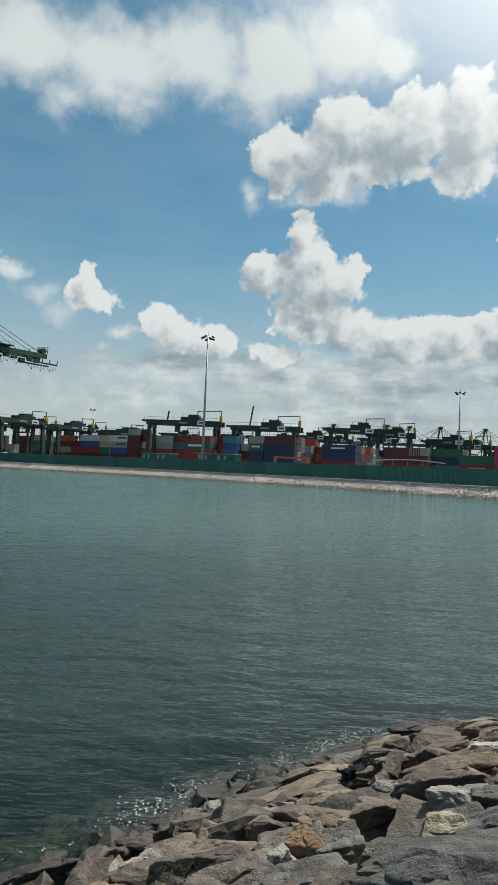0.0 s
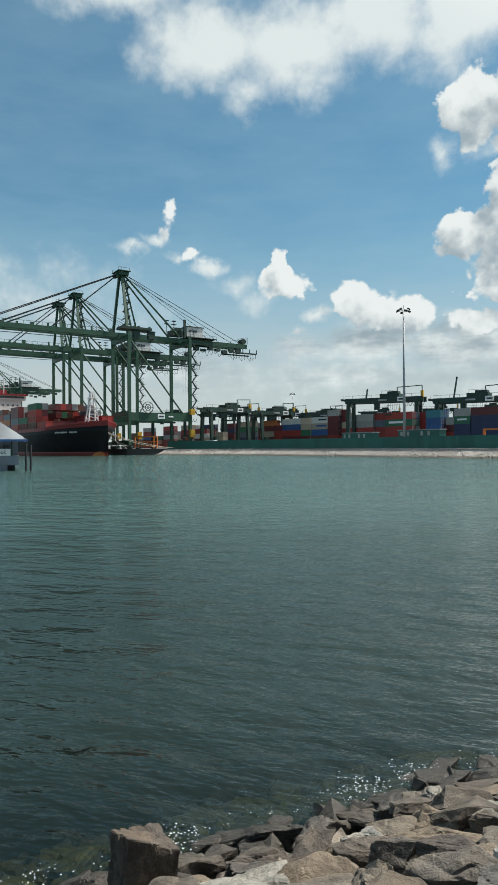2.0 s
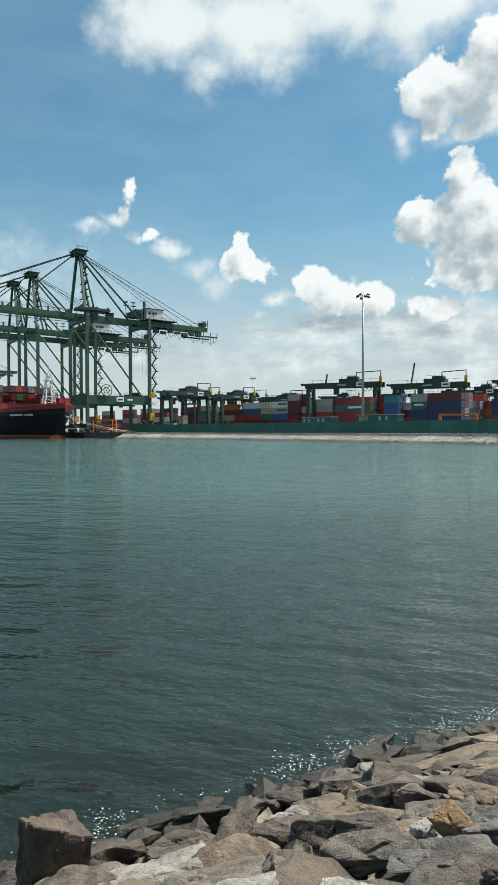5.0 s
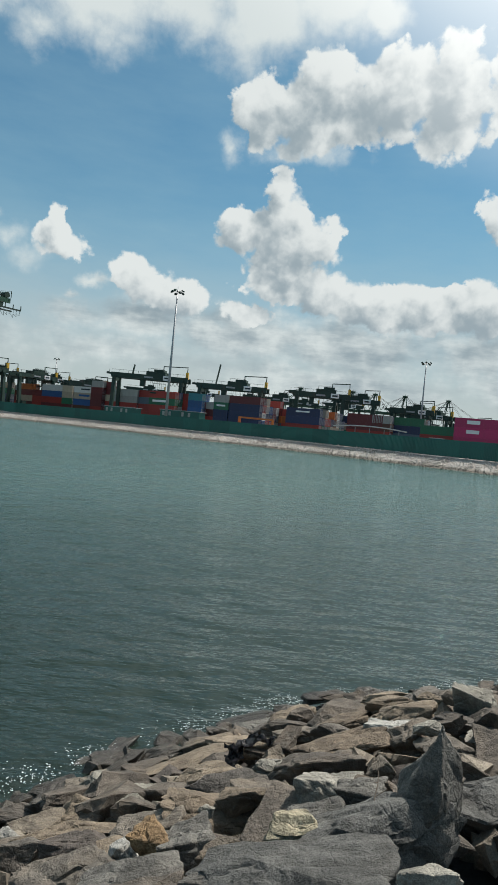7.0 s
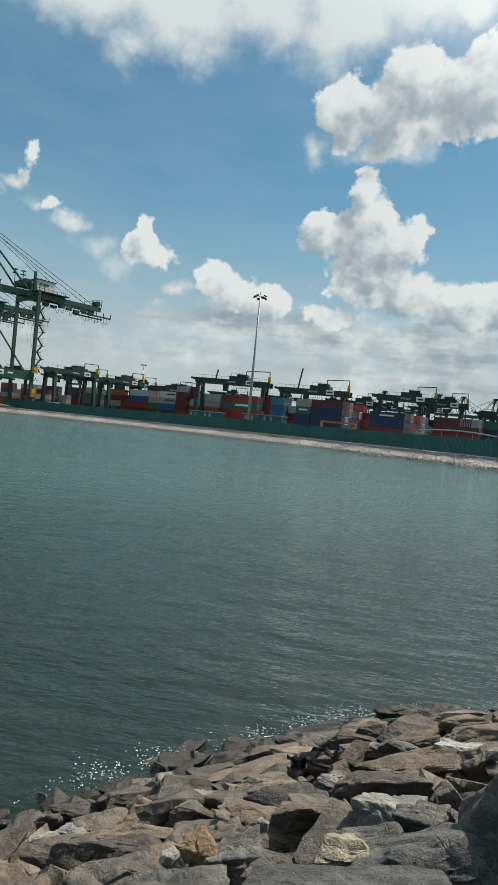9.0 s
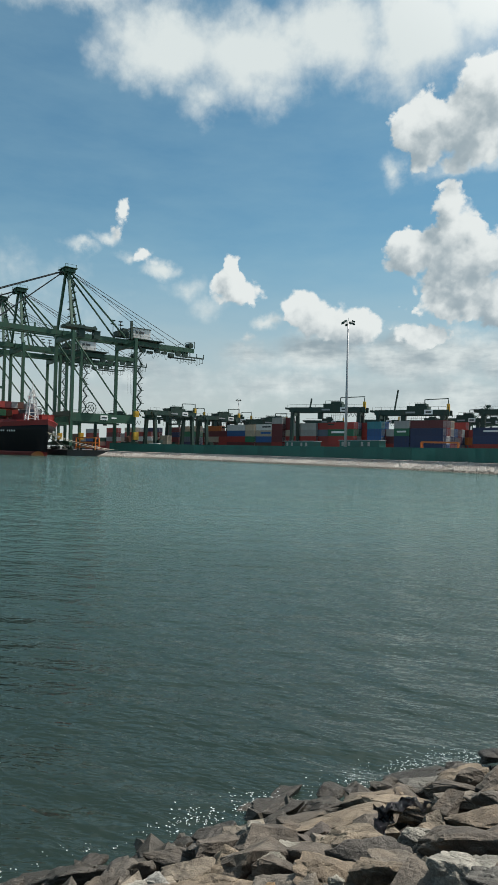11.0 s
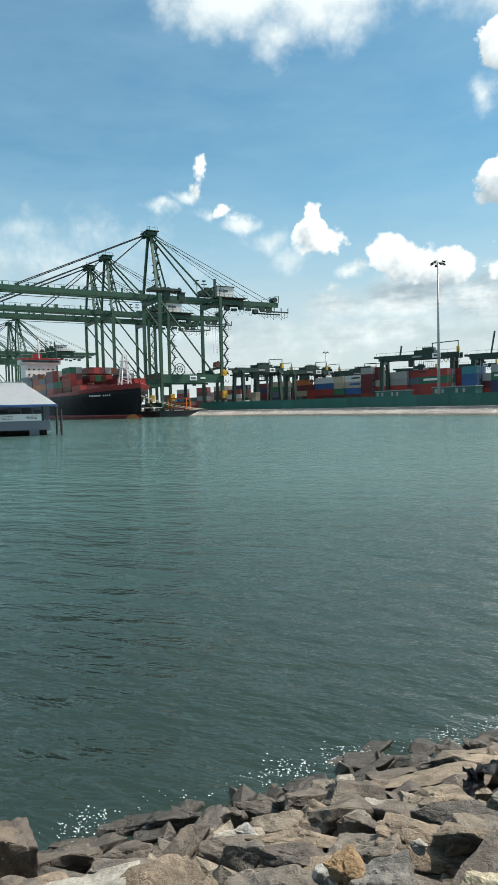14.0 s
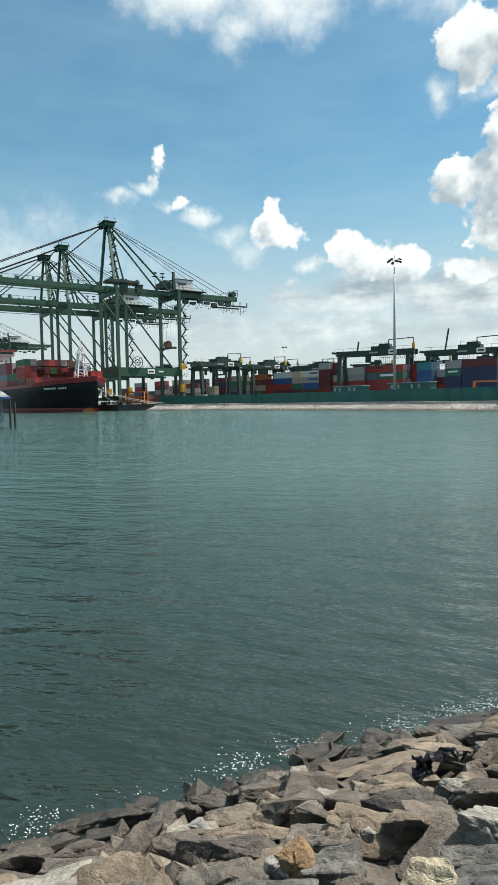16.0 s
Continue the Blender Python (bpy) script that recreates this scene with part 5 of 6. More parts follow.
def rock_material(name, stops, warm=0.55):
    m = bpy.data.materials.new(name)
    m.use_nodes = True
    g = Graph(m.node_tree)
    bsdf = m.node_tree.nodes["Principled BSDF"]
    where = g.add("ShaderNodeNewGeometry").outputs["Position"]
    info = g.add("ShaderNodeObjectInfo").outputs["Random"]
    shift = g.vec("ADD", where, g.vec("SCALE", (17.0, 31.0, 47.0), scale=info))
    ramp = g.add("ShaderNodeValToRGB")
    while len(ramp.color_ramp.elements) < len(stops):
        ramp.color_ramp.elements.new(0.5)
    for e, (at, c) in zip(ramp.color_ramp.elements, stops):
        e.position, e.color = at, (c[0] * 0.71, c[1] * 0.73, c[2] * 0.71, 1)
    g.put(ramp.inputs[0], info)
    big = g.noise(shift, 2.2, 4.0, 0.6).outputs["Fac"]
    mid = g.noise(shift, 9.0, 6.0, 0.68).outputs["Fac"]
    fine = g.noise(shift, 55.0, 6.0, 0.7).outputs["Fac"]
    patch = g.ramp(g.noise(shift, 5.0, 7.0, 0.72, 0.6).outputs["Fac"], 0.40, 0.60, 0.62, 1.18)
    speck = g.ramp(g.noise(shift, 120.0, 3.0, 0.7).outputs["Fac"], 0.35, 0.65, 0.78, 1.2)
    tone = g.math("MULTIPLY", g.math("MULTIPLY_ADD", mid, 0.9, 0.55), g.math("MULTIPLY", patch, speck))
    colour = g.vec("SCALE", ramp.outputs[0], scale=tone)
    colour = g.mix(g.ramp(big, 0.5, 0.72, 0.0, warm), colour, (0.15, 0.115, 0.08, 1))
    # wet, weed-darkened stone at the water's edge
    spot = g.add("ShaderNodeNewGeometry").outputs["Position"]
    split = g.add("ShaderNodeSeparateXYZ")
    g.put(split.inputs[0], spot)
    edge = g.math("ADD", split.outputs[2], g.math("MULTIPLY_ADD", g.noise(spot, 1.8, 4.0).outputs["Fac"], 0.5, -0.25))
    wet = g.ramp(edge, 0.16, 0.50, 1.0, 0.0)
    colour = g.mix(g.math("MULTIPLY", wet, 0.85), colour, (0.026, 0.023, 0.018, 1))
    # olive weed and silt on what stays under water
    colour = g.mix(g.ramp(edge, -0.30, -0.05, 0.85, 0.0), colour, g.mix(g.ramp(mid, 0.4, 0.62), (0.05, 0.046, 0.030, 1), (0.12, 0.105, 0.062, 1)))
    g.put(bsdf.inputs["Base Color"], colour)
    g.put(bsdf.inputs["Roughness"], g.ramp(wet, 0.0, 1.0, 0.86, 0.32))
    bsdf.inputs["Specular IOR Level"].default_value = 0.35
    bump = g.add("ShaderNodeBump")
    bump.inputs["Strength"].default_value = 1.0
    bump.inputs["Distance"].default_value = 0.022
    crack = g.add("ShaderNodeTexVoronoi", feature="DISTANCE_TO_EDGE")
    g.put(crack.inputs["Vector"], g.vec("ADD", shift, g.vec("SCALE", g.noise(shift, 4.0).outputs["Color"], scale=0.35)))
    crack.inputs["Scale"].default_value = 4.0
    lines = g.ramp(crack.outputs["Distance"], 0.0, 0.03)
    height = g.math("ADD", g.math("MULTIPLY", mid, 2.0), g.math("ADD", g.math("MULTIPLY", fine, 0.35), g.math("MULTIPLY", lines, 0.12)))
    g.put(bump.inputs["Height"], height)
    g.put(bsdf.inputs["Normal"], bump.outputs[0])
    return m


PLAIN = ((0.0, (0.085, 0.072, 0.064)), (0.25, (0.165, 0.135, 0.108)), (0.45, (0.115, 0.102, 0.092)), (0.62, (0.21, 0.17, 0.13)), (0.8, (0.135, 0.12, 0.108)), (0.93, (0.25, 0.205, 0.16)), (1.0, (0.30, 0.28, 0.25)))
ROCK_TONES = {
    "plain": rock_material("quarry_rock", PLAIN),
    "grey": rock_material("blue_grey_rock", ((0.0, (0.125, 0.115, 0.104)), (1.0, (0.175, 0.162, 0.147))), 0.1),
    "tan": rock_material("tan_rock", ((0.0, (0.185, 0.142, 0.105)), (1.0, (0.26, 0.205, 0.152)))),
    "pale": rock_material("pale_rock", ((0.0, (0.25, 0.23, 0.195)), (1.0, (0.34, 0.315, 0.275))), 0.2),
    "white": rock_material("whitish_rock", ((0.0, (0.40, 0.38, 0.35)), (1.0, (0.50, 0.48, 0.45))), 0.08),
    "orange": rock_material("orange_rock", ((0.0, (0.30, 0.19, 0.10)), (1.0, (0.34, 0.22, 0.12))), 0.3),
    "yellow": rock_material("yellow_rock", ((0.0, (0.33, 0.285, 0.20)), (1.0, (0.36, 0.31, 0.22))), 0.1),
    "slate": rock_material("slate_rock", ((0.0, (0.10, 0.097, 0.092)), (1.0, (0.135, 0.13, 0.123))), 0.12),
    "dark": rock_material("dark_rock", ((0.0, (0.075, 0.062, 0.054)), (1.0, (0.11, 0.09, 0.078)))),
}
ROCK = ROCK_TONES["plain"]


def rock_mesh(seed, points=15, rough=0.034, fine=0.085, block=False):
    """A quarry stone about 1 m across: a hull of random points with worn edges, split and roughened into crags."""
    pick = random.Random(seed)
    bm = bmesh.new()
    for _ in range(points):
        v = Vector((pick.gauss(0, 1), pick.gauss(0, 1), pick.gauss(0, 1))).normalized()
        cube = max(abs(v.x), abs(v.y), abs(v.z))
        v = v * (0.5 / cube) * 0.62 + v * 0.5 * 0.38
        bm.verts.new(v * pick.uniform(0.84, 1.08))
    if block:
        for v in bm.verts:
            bm.verts.remove(v)
        for k in range(8):
            bm.verts.new(Vector(((k & 1) - 0.5, (k >> 1 & 1) - 0.5, (k >> 2) - 0.5)) * 0.9 + Vector((pick.uniform(-0.2, 0.14), pick.uniform(-0.2, 0.2), pick.uniform(-0.2, 0.1))))
    hull = bmesh.ops.convex_hull(bm, input=bm.verts[:])
    bmesh.ops.delete(bm, geom=[e for e in hull["geom_interior"] if isinstance(e, bmesh.types.BMVert)], context="VERTS")
    bmesh.ops.dissolve_limit(bm, angle_limit=0.3, verts=bm.verts[:], edges=bm.edges[:])
    bmesh.ops.bevel(bm, geom=bm.edges[:], offset=0.02, segments=1, affect="EDGES", profile=0.5)
    bmesh.ops.triangulate(bm, faces=bm.faces[:])
    for _ in range(4):
        long = [e for e in bm.edges if e.calc_length() > fine]
        if not long:
            break
        bmesh.ops.subdivide_edges(bm, edges=long, cuts=1, use_grid_fill=True)
        bmesh.ops.triangulate(bm, faces=bm.faces[:])
    off = Vector((seed * 3.7, seed * 1.3, 0))
    lay = Vector((pick.uniform(-1, 1), pick.uniform(-1, 1), pick.uniform(1, 2))).normalized()
    for v in bm.verts:
        n = v.co.normalized()
        q = v.co + 0.10 * noise.noise_vector(v.co * 2.5 + off)
        k = noise.noise(v.co * 2.2 + off) + 0.55 * noise.noise(v.co * 6.0 + off) + 0.3 * noise.noise(v.co * 15.0 + off)
        near = noise.voronoi(q * 2.6 + off)[0]
        chip = min(near[1] - near[0], 0.35) / 0.35          # dips along old breaks
        step = abs((q.dot(lay) * 5.0 + seed * 0.37) % 1.0 - 0.5)   # faint bedding
        v.co += n * (rough * k - 0.055 * (1 - chip) ** 2 + 0.022 * (step - 0.25))
    data = mesh_of("boulder", bm, ROCK, True)
    data.set_sharp_from_angle(angle=radians(24))
    return data


ROCKS = [rock_mesh(100 + k, 11 + k % 7) for k in range(28)]
SPIRE = rock_mesh(140, 14)
for v in SPIRE.vertices:
    taper = 1.0 - 0.72 * min(1.0, max(0.0, v.co.z + 0.5))
    v.co.x *= taper * 1.15
    v.co.y *= taper * 1.15
ROCKS.append(SPIRE)
ROCKS += [rock_mesh(150 + k, 14, block=True) for k in range(3)]
COARSE = [rock_mesh(100 + k, 11 + k % 7, fine=0.22) for k in range(28)]
PLACED = []


TONE_LABELS = {"slate": "big dark slate-grey boulder in the revetment", "plain": "angular grey-brown quarry boulder in the revetment", "grey": "large angular blue-grey boulder in the revetment", "tan": "flat tan-brown slab of quarry rock in the revetment", "pale": "pale grey angular boulder in the revetment", "white": "whitish sunlit boulder among darker revetment rocks", "orange": "orange-stained boulder wedged among grey rocks", "yellow": "yellowish boulder wedged among grey rocks", "dark": "dark brown boulder in the revetment"}
TONED = {}


FIELD = []                                  # farther stones, joined at the end


def boulder(x, y, z, long, wide, high, turn=0.0, tip=0.0, lean=0.0, kind=0, tone="plain", keep=True):
    """A stone with its middle at that place; sizes in metres, turns in degrees."""
    key = (kind % len(ROCKS), tone)
    if key not in TONED:
        TONED[key] = ROCKS[key[0]] if tone == "plain" else ROCKS[key[0]].copy()
        TONED[key].materials[0] = ROCK_TONES[tone]
    label = TONE_LABELS[tone]
    PLACED.append((x, y, max(long, wide) * 0.5))
    if not keep:
        FIELD.append((COARSE[key[0]], Matrix.LocRotScale((x, y, z), Euler((radians(tip), radians(lean), radians(turn))), (long, wide, high))))
        return None
    ob = new("boulder", TONED[key])
    ob.matrix_basis = Matrix.LocRotScale((x, y, z), Euler((radians(tip), radians(lean), radians(turn))), (long, wide, high))
    return tagged(ob, label, "boulder", "revetment boulders")


boulder(1.30, 2.80, 1.62, 0.75, 0.51, 0.34, -12, -11, -17, 27, "slate")
boulder(0.90, 2.46, 1.66, 0.84, 0.57, 0.21, -15, -10, -15, 5, "slate")
boulder(0.95, 2.87, 1.60, 0.29, 0.20, 0.14, -21, -8, -15, 17, "yellow")
boulder(1.27, 3.58, 1.36, 0.33, 0.27, 0.23, -25, -7, -16, 30, "pale")
boulder(1.34, 3.21, 1.54, 0.30, 0.20, 0.17, -26, -7, -15, 31, "grey")
boulder(1.11, 3.13, 1.51, 0.33, 0.22, 0.14, -17, -10, -17, 2, "grey")
boulder(0.40, 3.18, 1.30, 0.25, 0.26, 0.22, -20, -9, -15, 14, "orange")
boulder(0.27, 3.30, 1.17, 0.15, 0.17, 0.15, -18, -9, -16, 13, "white")
boulder(0.56, 3.16, 1.29, 0.35, 0.25, 0.22, 12, -16, -17, 31, "grey")
boulder(0.69, 2.85, 1.47, 0.32, 0.22, 0.17, -1, -13, -18, 20, "plain")
boulder(0.35, 2.91, 1.34, 0.52, 0.36, 0.15, -15, -10, -16, 19, "grey")
boulder(0.36, 2.69, 1.43, 0.29, 0.20, 0.13, -13, -11, -16, 6, "grey")
boulder(0.03, 3.20, 1.11, 0.58, 0.39, 0.22, -7, -12, -18, 11, "plain")
boulder(-0.30, 3.68, 0.81, 0.39, 0.28, 0.24, -13, -11, -17, 7, "plain")
boulder(-0.61, 4.06, 0.61, 0.19, 0.16, 0.14, -16, -10, -17, 13, "pale")
boulder(-0.50, 4.18, 0.61, 0.23, 0.15, 0.13, -17, -9, -17, 14, "white")
boulder(-0.32, 3.27, 0.97, 0.32, 0.23, 0.20, -14, -10, -16, 16, "tan")
boulder(-0.07, 4.58, 0.56, 0.50, 0.34, 0.25, -21, -8, -16, 9, "tan")
boulder(0.19, 4.24, 0.81, 0.19, 0.16, 0.14, -19, -9, -18, 13, "pale")
boulder(0.32, 4.47, 0.75, 0.27, 0.20, 0.18, -23, -8, -16, 29, "pale")
boulder(0.36, 4.87, 0.62, 0.28, 0.19, 0.16, -27, -6, -15, 21, "dark")
boulder(0.49, 4.67, 0.77, 0.14, 0.10, 0.08, -23, -8, -17, 22, "pale")
boulder(0.55, 5.38, 0.50, 0.95, 0.64, 0.17, -7, -12, -19, 0, "tan")
boulder(0.66, 4.56, 0.84, 0.57, 0.39, 0.16, -10, -11, -19, 10, "tan")
boulder(0.76, 4.06, 1.04, 0.61, 0.41, 0.20, -17, -10, -18, 8, "plain")
boulder(0.85, 3.73, 1.19, 0.35, 0.24, 0.17, -22, -8, -17, 1, "tan")
boulder(0.36, 3.73, 1.01, 0.53, 0.36, 0.23, -18, -9, -17, 2, "plain")
boulder(-0.10, 4.10, 0.77, 0.71, 0.48, 0.13, -9, -12, -18, 26, "tan")
boulder(0.01, 3.64, 0.95, 0.46, 0.31, 0.18, -19, -9, -15, 3, "dark")
boulder(0.64, 3.60, 1.21, 0.10, 0.07, 0.07, -20, -9, -17, 25, "pale")
boulder(1.03, 4.47, 0.99, 0.30, 0.21, 0.16, -18, -9, -19, 23, "pale")
boulder(1.30, 4.07, 1.19, 0.67, 0.45, 0.23, -20, -9, -18, 18, "plain")
boulder(1.61, 4.69, 1.06, 0.79, 0.53, 0.25, -20, -9, -19, 24, "tan")
boulder(1.51, 6.52, 0.36, 0.67, 0.45, 0.27, -10, -11, -20, 4, "tan")
boulder(1.42, 5.48, 0.75, 0.49, 0.33, 0.14, -22, -8, -19, 15, "plain")
boulder(1.78, 5.31, 0.92, 0.52, 0.35, 0.17, -12, -11, -20, 12, "tan")
boulder(1.92, 4.70, 1.19, 0.33, 0.23, 0.15, -31, -5, -17, 30, "white")
boulder(2.18, 5.09, 1.12, 0.54, 0.37, 0.20, -21, -8, -20, 5, "tan")
boulder(2.26, 5.73, 0.92, 0.61, 0.41, 0.18, -30, -6, -19, 20, "tan")
boulder(2.32, 6.10, 0.83, 0.52, 0.36, 0.11, -32, -5, -19, 7, "tan")
boulder(2.07, 7.52, 0.21, 0.68, 0.46, 0.16, -34, -4, -18, 11, "dark")
boulder(1.57, 3.72, 1.42, 0.26, 0.24, 0.21, 3, -14, -18, 16, "plain")
boulder(1.41, 3.24, 1.59, 0.13, 0.09, 0.08, -18, -9, -18, 6, "dark")
boulder(1.76, 3.41, 1.58, 0.25, 0.27, 0.24, -4, -13, -18, 9, "plain")
boulder(2.03, 4.30, 1.40, 0.20, 0.14, 0.09, -26, -7, -19, 13, "pale")
boulder(2.19, 4.35, 1.41, 0.24, 0.16, 0.14, -20, -9, -19, 0, "plain")
boulder(2.51, 5.49, 1.09, 0.26, 0.18, 0.16, -35, -4, -18, 14, "tan")
boulder(2.62, 5.31, 1.19, 0.23, 0.18, 0.15, -30, -6, -19, 8, "plain")
boulder(1.52, 7.16, 0.17, 0.32, 0.22, 0.15, -21, -8, -20, 17, "dark")
boulder(1.10, 7.18, 0.04, 0.80, 0.54, 0.13, -22, -8, -20, 24, "dark")
boulder(0.74, 6.05, 0.32, 0.59, 0.40, 0.17, -11, -11, -20, 1, "tan")
boulder(0.99, 6.34, 0.30, 0.47, 0.32, 0.16, 5, -15, -17, 26, "plain")
boulder(0.30, 6.12, 0.15, 0.52, 0.35, 0.15, 1, -14, -18, 10, "plain")
boulder(-0.13, 5.70, 0.14, 0.54, 0.37, 0.22, 11, -16, -16, 2, "plain")
boulder(-0.57, 5.67, 0.03, 0.58, 0.40, 0.17, -11, -11, -19, 4, "dark")
boulder(-1.09, 6.51, -0.46, 0.33, 0.23, 0.20, -21, -8, -18, 21, "dark")
boulder(-1.16, 5.90, -0.27, 0.55, 0.37, 0.22, -19, -9, -18, 12, "plain")
boulder(-0.88, 4.93, 0.18, 0.41, 0.28, 0.21, -14, -10, -18, 15, "plain")
boulder(-0.45, 4.89, 0.35, 0.40, 0.27, 0.18, -15, -10, -19, 18, "plain")
boulder(1.23, 2.12, 1.92, 0.25, 0.17, 0.13, -23, -8, -13, 7, "pale")
boulder(0.51, 2.55, 1.54, 0.15, 0.11, 0.09, -10, -11, -17, 25, "dark")
boulder(0.65, 2.61, 1.54, 0.30, 0.20, 0.16, -9, -12, -17, 3, "grey")
boulder(-1.76, 4.03, 0.22, 0.44, 0.30, 0.22, 7, -15, -10, 11, "plain")
boulder(-1.21, 3.92, 0.47, 0.55, 0.38, 0.17, 15, -16, -10, 20, "plain")
boulder(-1.56, 3.63, 0.46, 0.43, 0.29, 0.15, 12, -16, -10, 9, "plain")
boulder(-1.58, 3.36, 0.54, 0.56, 0.38, 0.19, 15, -16, -10, 24, "tan")
boulder(-1.11, 3.28, 0.70, 0.62, 0.42, 0.26, 27, -18, -8, 30, "pale")
boulder(-1.24, 2.87, 0.79, 0.31, 0.34, 0.29, 33, -18, -7, 2, "tan")
boulder(-0.75, 2.77, 1.01, 0.48, 0.33, 0.23, 11, -16, -8, 15, "grey")
boulder(-0.71, 3.37, 0.80, 0.61, 0.42, 0.23, 26, -18, -8, 8, "tan")
boulder(-0.64, 2.89, 1.02, 0.59, 0.40, 0.19, 18, -17, -9, 5, "plain")
boulder(-0.33, 2.97, 1.04, 0.28, 0.35, 0.30, 39, -18, -7, 7, "plain")
boulder(-0.48, 2.62, 1.19, 0.49, 0.34, 0.13, 13, -16, -8, 31, "pale")
boulder(-1.09, 3.54, 0.66, 0.33, 0.22, 0.12, 17, -17, -9, 12, "plain")
boulder(-1.39, 4.76, 0.07, 0.65, 0.44, 0.25, 12, -16, -11, 18, "plain")
boulder(-0.93, 4.23, 0.43, 0.30, 0.23, 0.20, 50, -18, -4, 25, "plain")
boulder(-0.89, 4.71, 0.25, 0.34, 0.25, 0.22, 17, -17, -10, 1, "plain")
boulder(-2.05, 4.69, -0.10, 0.55, 0.37, 0.21, 13, -16, -11, 4, "dark")
boulder(-1.43, 5.29, -0.13, 0.31, 0.25, 0.21, 21, -17, -9, 21, "dark")
boulder(-1.13, 5.48, -0.11, 0.37, 0.27, 0.23, 28, -18, -7, 16, "plain")
boulder(-0.76, 3.68, 0.72, 0.19, 0.13, 0.09, 16, -16, -10, 22, "tan")
boulder(-0.02, 2.58, 1.37, 0.26, 0.18, 0.08, 15, -16, -9, 14, "white")
boulder(-2.37, 3.18, 0.34, 0.55, 0.37, 0.22, 34, -18, -4, 26, "dark")
boulder(-2.30, 3.69, 0.16, 0.50, 0.34, 0.27, 30, -18, -5, 10, "dark")
boulder(-2.90, 2.97, 0.26, 0.95, 0.64, 0.20, 27, -18, -6, 0, "dark")
boulder(-2.53, 3.34, 0.25, 0.38, 0.26, 0.17, 45, -18, -1, 3, "dark")
boulder(-1.87, 4.69, -0.03, 0.34, 0.23, 0.16, 16, -16, -9, 13, "plain")
boulder(-1.77, 2.91, 0.66, 0.30, 0.20, 0.14, 32, -18, -5, 6, "plain")
boulder(-2.50, 5.26, -0.46, 0.40, 0.27, 0.20, 41, -18, -2, 17, "dark")
boulder(-1.30, 5.48, -0.13, 0.58, 0.40, 0.17, 47, -18, -1, 23, "dark")
boulder(1.50, 2.86, 1.86, 0.36, 0.34, 0.50, -20, -6, -4, 28, "grey")
boulder(-1.80, 3.46, 0.66, 0.34, 0.32, 0.50, 47, 1, 4, 29, "dark")
boulder(2.03, 3.47, 1.34, 0.63, 0.59, 0.54, -31, -0, 3, 0, "slate")
boulder(2.00, 4.99, 1.02, 0.37, 0.34, 0.13, -19, 0, 3, 5, "white")
boulder(2.30, 5.44, 0.91, 0.59, 0.49, 0.20, -15, -0, -6, 11, "tan")
boulder(2.32, 6.19, 0.63, 0.69, 0.38, 0.23, -18, -5, -6, 12, "tan")
boulder(2.70, 7.43, 0.22, 0.44, 0.36, 0.15, -28, -4, -4, 13, "tan")
boulder(2.25, 8.22, -0.18, 0.52, 0.48, 0.18, -21, -8, -0, 14, "dark")
boulder(2.63, 4.94, 1.33, 0.29, 0.26, 0.28, -33, 3, -7, 29, "pale")
boulder(2.69, 5.63, 0.96, 0.27, 0.25, 0.16, -26, -5, -1, 17, "plain")
boulder(2.48, 4.72, 1.21, 0.57, 0.31, 0.19, -36, 2, -2, 18, "plain")
boulder(2.42, 4.25, 1.38, 0.30, 0.28, 0.10, -40, -1, -6, 19, "pale")
boulder(2.11, 4.10, 1.34, 0.53, 0.47, 0.18, -23, -4, 1, 20, "plain")
boulder(-2.90, 2.84, 0.17, 1.02, 0.54, 0.34, 36, -1, 2, 26, "plain")
boulder(-2.47, 2.57, 0.45, 0.22, 0.21, 0.23, 36, -0, 5, 27, "plain")
boulder(-2.35, 2.80, 0.45, 0.20, 0.19, 0.07, 38, -3, -4, 0, "pale")
boulder(-2.04, 2.68, 0.58, 0.29, 0.18, 0.10, 33, 4, -2, 1, "tan")
boulder(-2.39, 3.15, 0.28, 0.63, 0.34, 0.21, 52, 3, 1, 2, "plain")
boulder(-2.18, 3.47, 0.26, 0.52, 0.34, 0.18, 27, 4, -0, 3, "plain")

# the core of the bank, coloured dark for the shade in the boulders' gaps
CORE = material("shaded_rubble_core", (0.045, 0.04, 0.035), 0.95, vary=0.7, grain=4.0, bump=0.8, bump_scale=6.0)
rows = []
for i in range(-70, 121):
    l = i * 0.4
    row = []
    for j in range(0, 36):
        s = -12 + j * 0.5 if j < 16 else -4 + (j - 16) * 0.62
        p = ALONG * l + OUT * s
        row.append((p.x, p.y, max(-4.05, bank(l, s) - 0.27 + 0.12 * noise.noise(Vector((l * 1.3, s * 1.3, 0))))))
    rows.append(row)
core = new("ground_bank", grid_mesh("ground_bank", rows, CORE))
tagged(core, "rubble core of the near revetment bank, coloured dark as shade between boulders", "ground", kind="structure")

pick = random.Random(21)
PLACED += [(0.86, 4.72, 0.30), (1.10, 4.95, 0.30)]       # kept free for the litter
spots, KEPT = [], []
